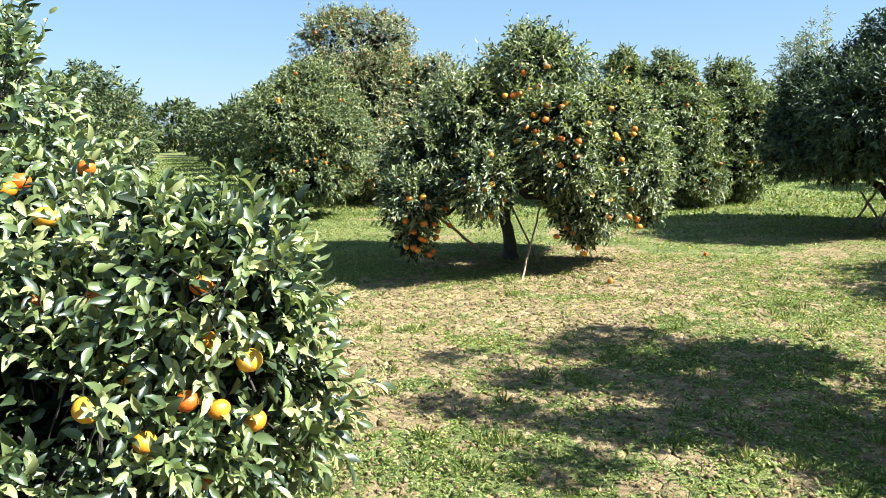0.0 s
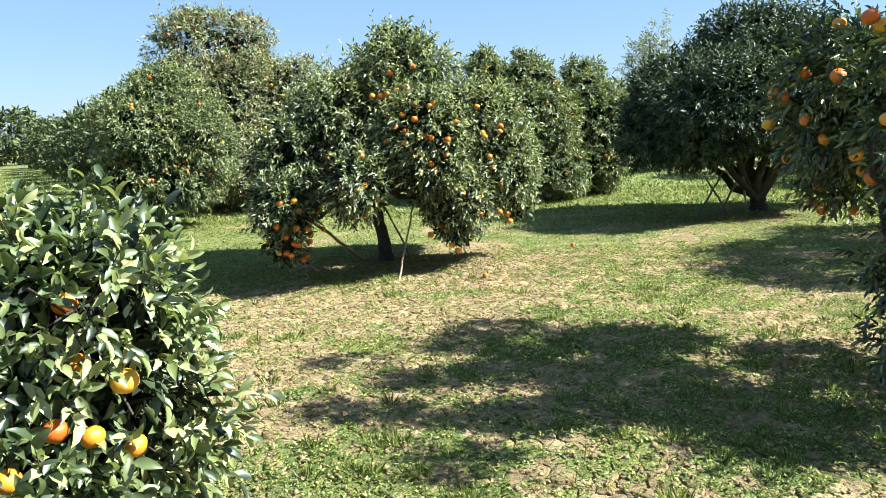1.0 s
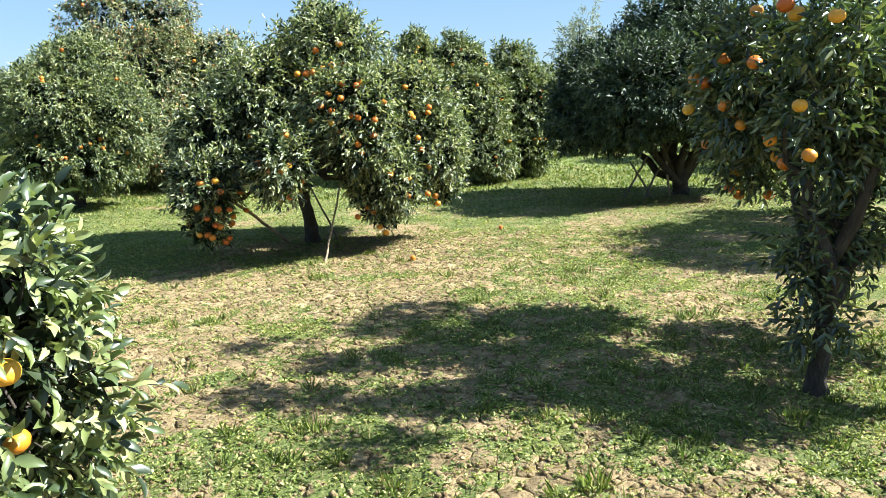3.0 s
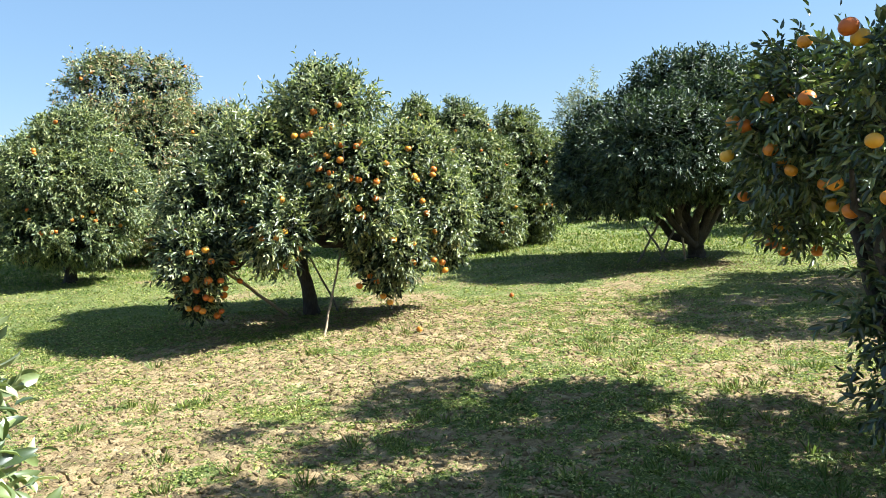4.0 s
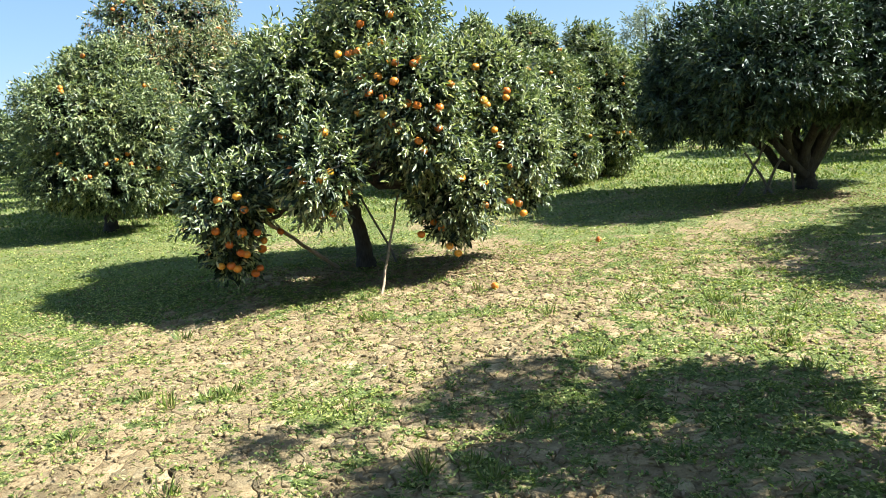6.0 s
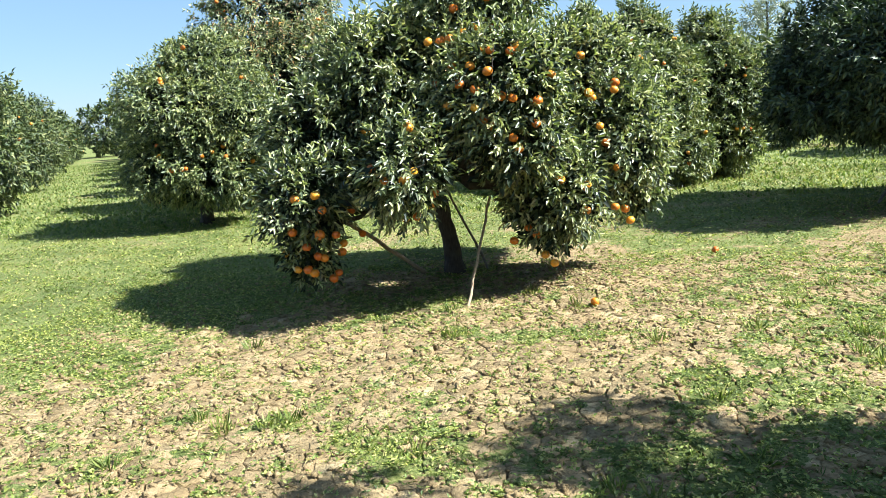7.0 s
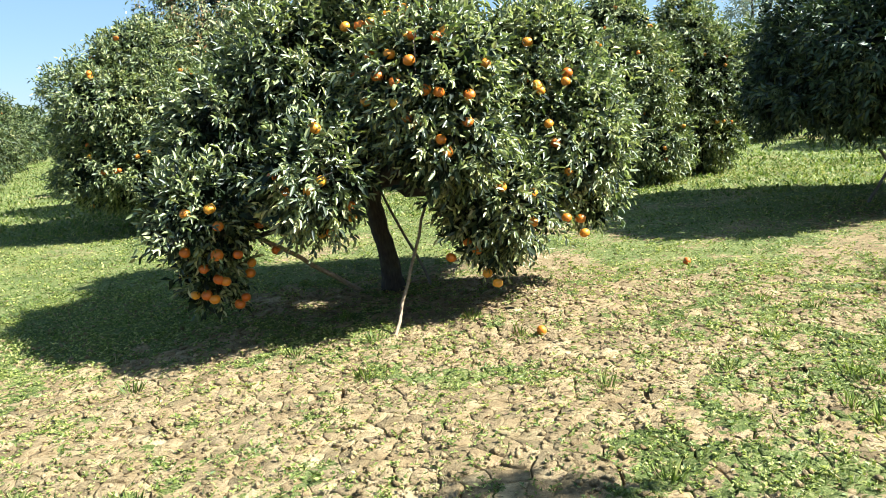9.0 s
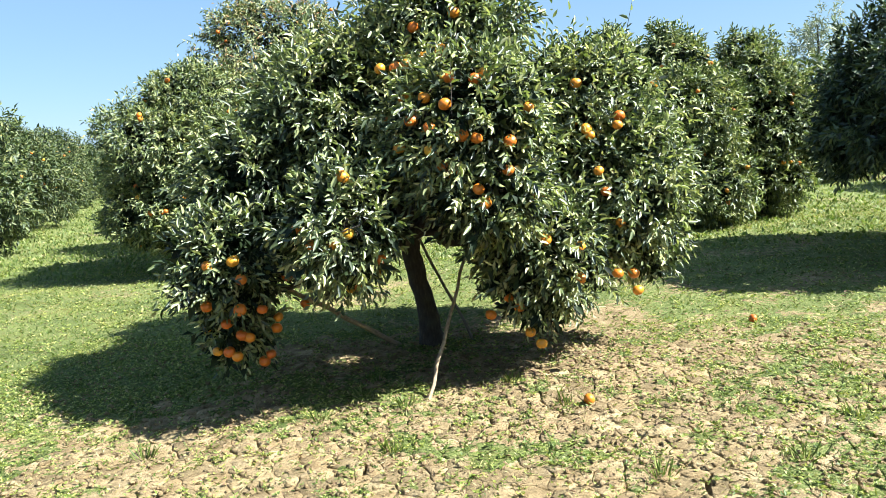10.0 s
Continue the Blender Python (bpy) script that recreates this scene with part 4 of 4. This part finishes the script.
for seed, foot, lobes in (
        (107, (1.5, 18.0), [(1.63, 18.03, 2.50, 0.70, 0.70, 0.75), (1.16, 18.03, 1.25, 1.30, 1.21, 1.20), (1.58, 18.03, 2.92, 0.36, 0.35, 0.36), (1.56, 18.02, 3.22, 0.20, 0.20, 0.24)]),
        (108, (2.7, 16.4), [(2.46, 16.55, 2.28, 0.66, 0.67, 0.72), (2.58, 16.36, 1.64, 0.84, 0.83, 0.95), (2.75, 16.06, 0.66, 0.76, 0.66, 0.58),
                            (2.33, 16.55, 0.84, 0.75, 0.67, 0.68), (2.27, 16.54, 2.80, 0.26, 0.26, 0.34)]),
        (109, (4.0, 17.4), [(3.79, 17.58, 2.14, 0.64, 0.66, 0.75), (3.92, 17.29, 1.46, 0.77, 0.77, 0.90), (3.98, 17.09, 0.70, 0.63, 0.59, 0.58),
                            (3.45, 18.08, 1.34, 0.80, 0.86, 1.05), (3.71, 17.57, 2.70, 0.26, 0.26, 0.34), (4.40, 17.20, 1.35, 0.45, 0.50, 0.85)])):
    orange_tree("narrow orange tree with pointed top at the back of the clearing", lobes,
                [(*foot, 0.0), (*foot, 0.4), (*foot, 0.8)], [0.1, 0.09, 0.08], seed, 4300, (), fine=0, leaf=0.092, twig_step=12, depth=0.32, loose=45, mat=LEAF_FAR, limb_r=0.05)

# the tree outside the clearing whose shadow crosses it
orange_tree("broad orange tree at the side of the clearing",
            [(6.9, 8.1, 1.7, 1.25, 1.2, 0.95), (6.2, 7.5, 1.55, 0.85, 0.8, 0.7), (7.2, 8.8, 2.1, 0.9, 0.9, 0.8), (8.0, 9.7, 1.7, 1.0, 1.0, 0.85)],
            [(6.9, 8.1, 0.0), (6.9, 8.1, 0.4), (6.9, 8.1, 0.8)], [0.12, 0.1, 0.09], 110, 4200, (), core=0, fine=0, leaf=0.09, loose=20, limb_r=0.06)

# rows further off
def far_tree(seed, foot, lobes, count=430, leaf=0.25, loose=14):
    return orange_tree("distant rounded orange tree in a row of the orchard", [(foot[0] + a, foot[1] + b, c, d, e, f) for a, b, c, d, e, f in lobes],
                       [(*foot, 0.0), (*foot, 0.4), (*foot, 0.8)], [0.11, 0.1, 0.09], seed, count, (), fine=0, leaf=leaf, per=8, shoot=0.22, loose=loose,
                       mat=LEAF_ROW, twig_step=9, limb_r=0.05, core=0)


ROUND = [(0, 0, 1.5, 1.5, 1.5, 1.25), (0.3, 0, 2.3, 0.9, 0.9, 0.8), (-0.6, -0.4, 1.0, 1.1, 1.1, 0.8), (0.7, -0.3, 1.1, 1.0, 1.0, 0.85)]
WIDE = [(0, 0, 1.4, 1.6, 1.5, 1.2), (-0.4, 0, 2.2, 1.0, 1.0, 0.75), (0.7, -0.2, 1.7, 1.0, 1.0, 0.9), (-0.8, -0.4, 0.9, 0.9, 1.0, 0.7)]
ROW_A = far_tree(122, (-12.1, 17.6), [tuple(1.13 * v for v in l) for l in ROUND], 1900, 0.14)
ROW_B = far_tree(123, (-14.35, 21.2), [tuple(1.13 * v for v in l) for l in WIDE], 1900, 0.14)
FAR_A = far_tree(120, (-1.5, 24.0), ROUND)
FAR_B = far_tree(121, (7.2, 24.0), WIDE)
BELT = far_tree(124, (-70.0, 60.0), WIDE, 230, 0.36, 0)
LANE = np.array((-0.525, 0.851))                      # the way along which the rows run
# the row across the lane
for i in range(2, 5):
    x, y = np.array((-12.1, 17.6)) + LANE * 4.25 * i
    copy_thing(ROW_B if i % 2 else ROW_A, pose(x, y, 0, 0, 0, 74 * i) @ Matrix.Scale(0.95 + 0.06 * (i % 2), 4))
for i in range(5, 17):
    x, y = np.array((-12.1, 17.6)) + LANE * 4.25 * i
    copy_thing(FAR_A if i % 2 else FAR_B, pose(x, y, 0, 0, 0, 47 * i) @ Matrix.Scale(1.06 + 0.05 * (i % 3), 4))
# the row behind the tall tree, and those further back
for i in range(2, 12):
    x, y = np.array((-3.6, 14.4)) + LANE * 4.4 * i
    copy_thing(FAR_B if i % 2 else FAR_A, pose(x, y, 0, 0, 0, 61 * i) @ Matrix.Scale(0.92 + 0.05 * (i % 3), 4))
for i, (x, y) in enumerate(((3.0, 25.0), (-6.5, 26.0), (-2.5, 33.0), (2.0, 34.0), (9.0, 31.0), (15.0, 34.0), (4.5, 41.0), (11.5, 44.0),
                            (-22.0, 24.0), (-24.5, 31.0), (-31.0, 36.0), (-5.0, 52.0), (22.0, 52.0), (-44.0, 60.0))):
    copy_thing(FAR_A if i % 2 else FAR_B, pose(x, y, 0, 0, 0, 47 * i) @ Matrix.Scale(0.92 + 0.05 * (i % 4), 4))
# the belt of trees that closes the view
for i in range(24):
    q, r = radians(-50 + 4.1 * i), 84 + 9 * math.sin(i * 2.3)
    copy_thing(BELT, pose(0.6 + r * math.sin(q), r * math.cos(q), 0, 0, 0, 53 * i) @ Matrix.Scale(1.45 + 0.3 * math.sin(i * 1.7), 4))
for i, (x, y) in enumerate(((11.0, 17.0), (9.8, 20.5), (12.5, 24.0), (12.0, 12.0))):
    copy_thing(FAR_B, pose(x, y, 0, 0, 0, 80 * i + 20))

silver = tagged(new("silvery_tree"), "tall pale silvery tree far behind the orchard", "tree")
silver.location = (13.0, 46.0, 0)
silver.scale = (1.1, 1.1, 1.24)
_rng = np.random.default_rng(130)
_v, _q = tube([(0, 0, 0), (0.1, 0, 2.0), (0, 0.1, 5.0)], [0.16, 0.12, 0.03], 8, 0.1, _rng)
part("trunk", mesh_from("trunk", _v, None, _q, True), BARK, silver)
_v, _t, _ = foliage([(0, 0, 3.4, 1.3, 1.2, 1.6), (0.4, 0, 4.9, 0.8, 0.8, 1.0), (-0.7, 0, 4.2, 0.7, 0.7, 0.9)], 420, _rng, 0.16, 8, 0.45, rough=0.3, depth=0.7)
part("crown", mesh_from("crown", _v, _t), LEAF_SILVER, silver)["kind"] = "stuff"


# ---- props and small things ----
def pole(label, a, b, r, group="props", mat=None):
    rng = np.random.default_rng(int(abs(a[0] * 977 + a[1] * 131)) + 7)
    a, b = np.array(a, float), np.array(b, float)
    line = [(b - a) * s + (rng.normal(0, 0.008, 3) if 0 < s < 1 else 0) for s in np.linspace(0, 1, 9)]
    line.insert(0, (b - a) * -0.05)
    v, q = tube(line, [r] + list(np.linspace(r, r * 0.75, 9)), 8, 0.18, rng)
    me = mesh_from("prop_pole", v, None, q, True)
    me.materials.append(mat or POLE)
    ob = new("prop_pole", me)
    ob.location = a
    return tagged(ob, label, "pole", group)


pole("thin weathered wooden pole leaning under a laden branch", (0.0, 8.36, 0.0), (0.18, 9.06, 0.78), 0.013)
pole("thin weathered wooden pole leaning against the trunk fork", (0.07, 9.80, 0.0), (-0.40, 9.72, 1.12), 0.013, "props", GREY_POLE)
pole("thin weathered wooden pole holding up a low branch", (-0.51, 9.72, 0.0), (-1.02, 8.72, 0.70), 0.021)
pole("thin grey wooden pole crossing another prop", (5.30, 12.66, 0.0), (4.92, 12.75, 0.62), 0.02, "crossed props", GREY_POLE)
pole("thin grey wooden pole crossing another prop", (5.15, 12.66, 0.0), (5.67, 12.82, 0.95), 0.02, "crossed props", GREY_POLE)
pole("thin grey wooden pole crossing another prop", (4.78, 12.66, 0.0), (5.22, 12.76, 0.70), 0.02, "crossed props", GREY_POLE)
pole("upright grey wooden pole beside the trunk", (5.61, 12.72, 0.0), (5.55, 12.77, 0.85), 0.02, "crossed props", POLE)

for x, y in ((0.97, 8.31), (2.24, 10.1)):
    ob = new("fallen_orange", ORANGE)
    ob.matrix_basis = pose(x, y, 0.026, 70, 20, 130 * x) @ Matrix.Scale(0.034, 4)
    tagged(ob, "ripe orange fallen on the dry soil", "orange", "fallen oranges")
    part("calyx", STALK, None, ob, "small green calyx with a stalk")


def clod(x, y, size):
    """A broken lump of grey dried mud with a rough top."""
    bm = bmesh.new()
    bmesh.ops.create_icosphere(bm, subdivisions=3, radius=1.0)
    for v in bm.verts:
        k = 1 + 0.30 * noise.noise(v.co * 1.9 + Vector((x, y, 0))) + 0.16 * noise.noise(v.co * 5.0)
        v.co = Vector((v.co.x * k, v.co.y * k * 0.7, max(v.co.z * k, -0.4) * 0.42))
    me = bpy.data.meshes.new("mud_clod")
    bm.to_mesh(me)
    bm.free()
    me.materials.append(GROUND)
    ob = new("mud_clod", me)
    ob.matrix_basis = pose(x, y, 0.005, 0, 0, 25) @ Matrix.Scale(size, 4)
    return tagged(ob, "broken lump of pale grey dried mud on the soil", "clod")


clod(1.33, 7.84, 0.085)
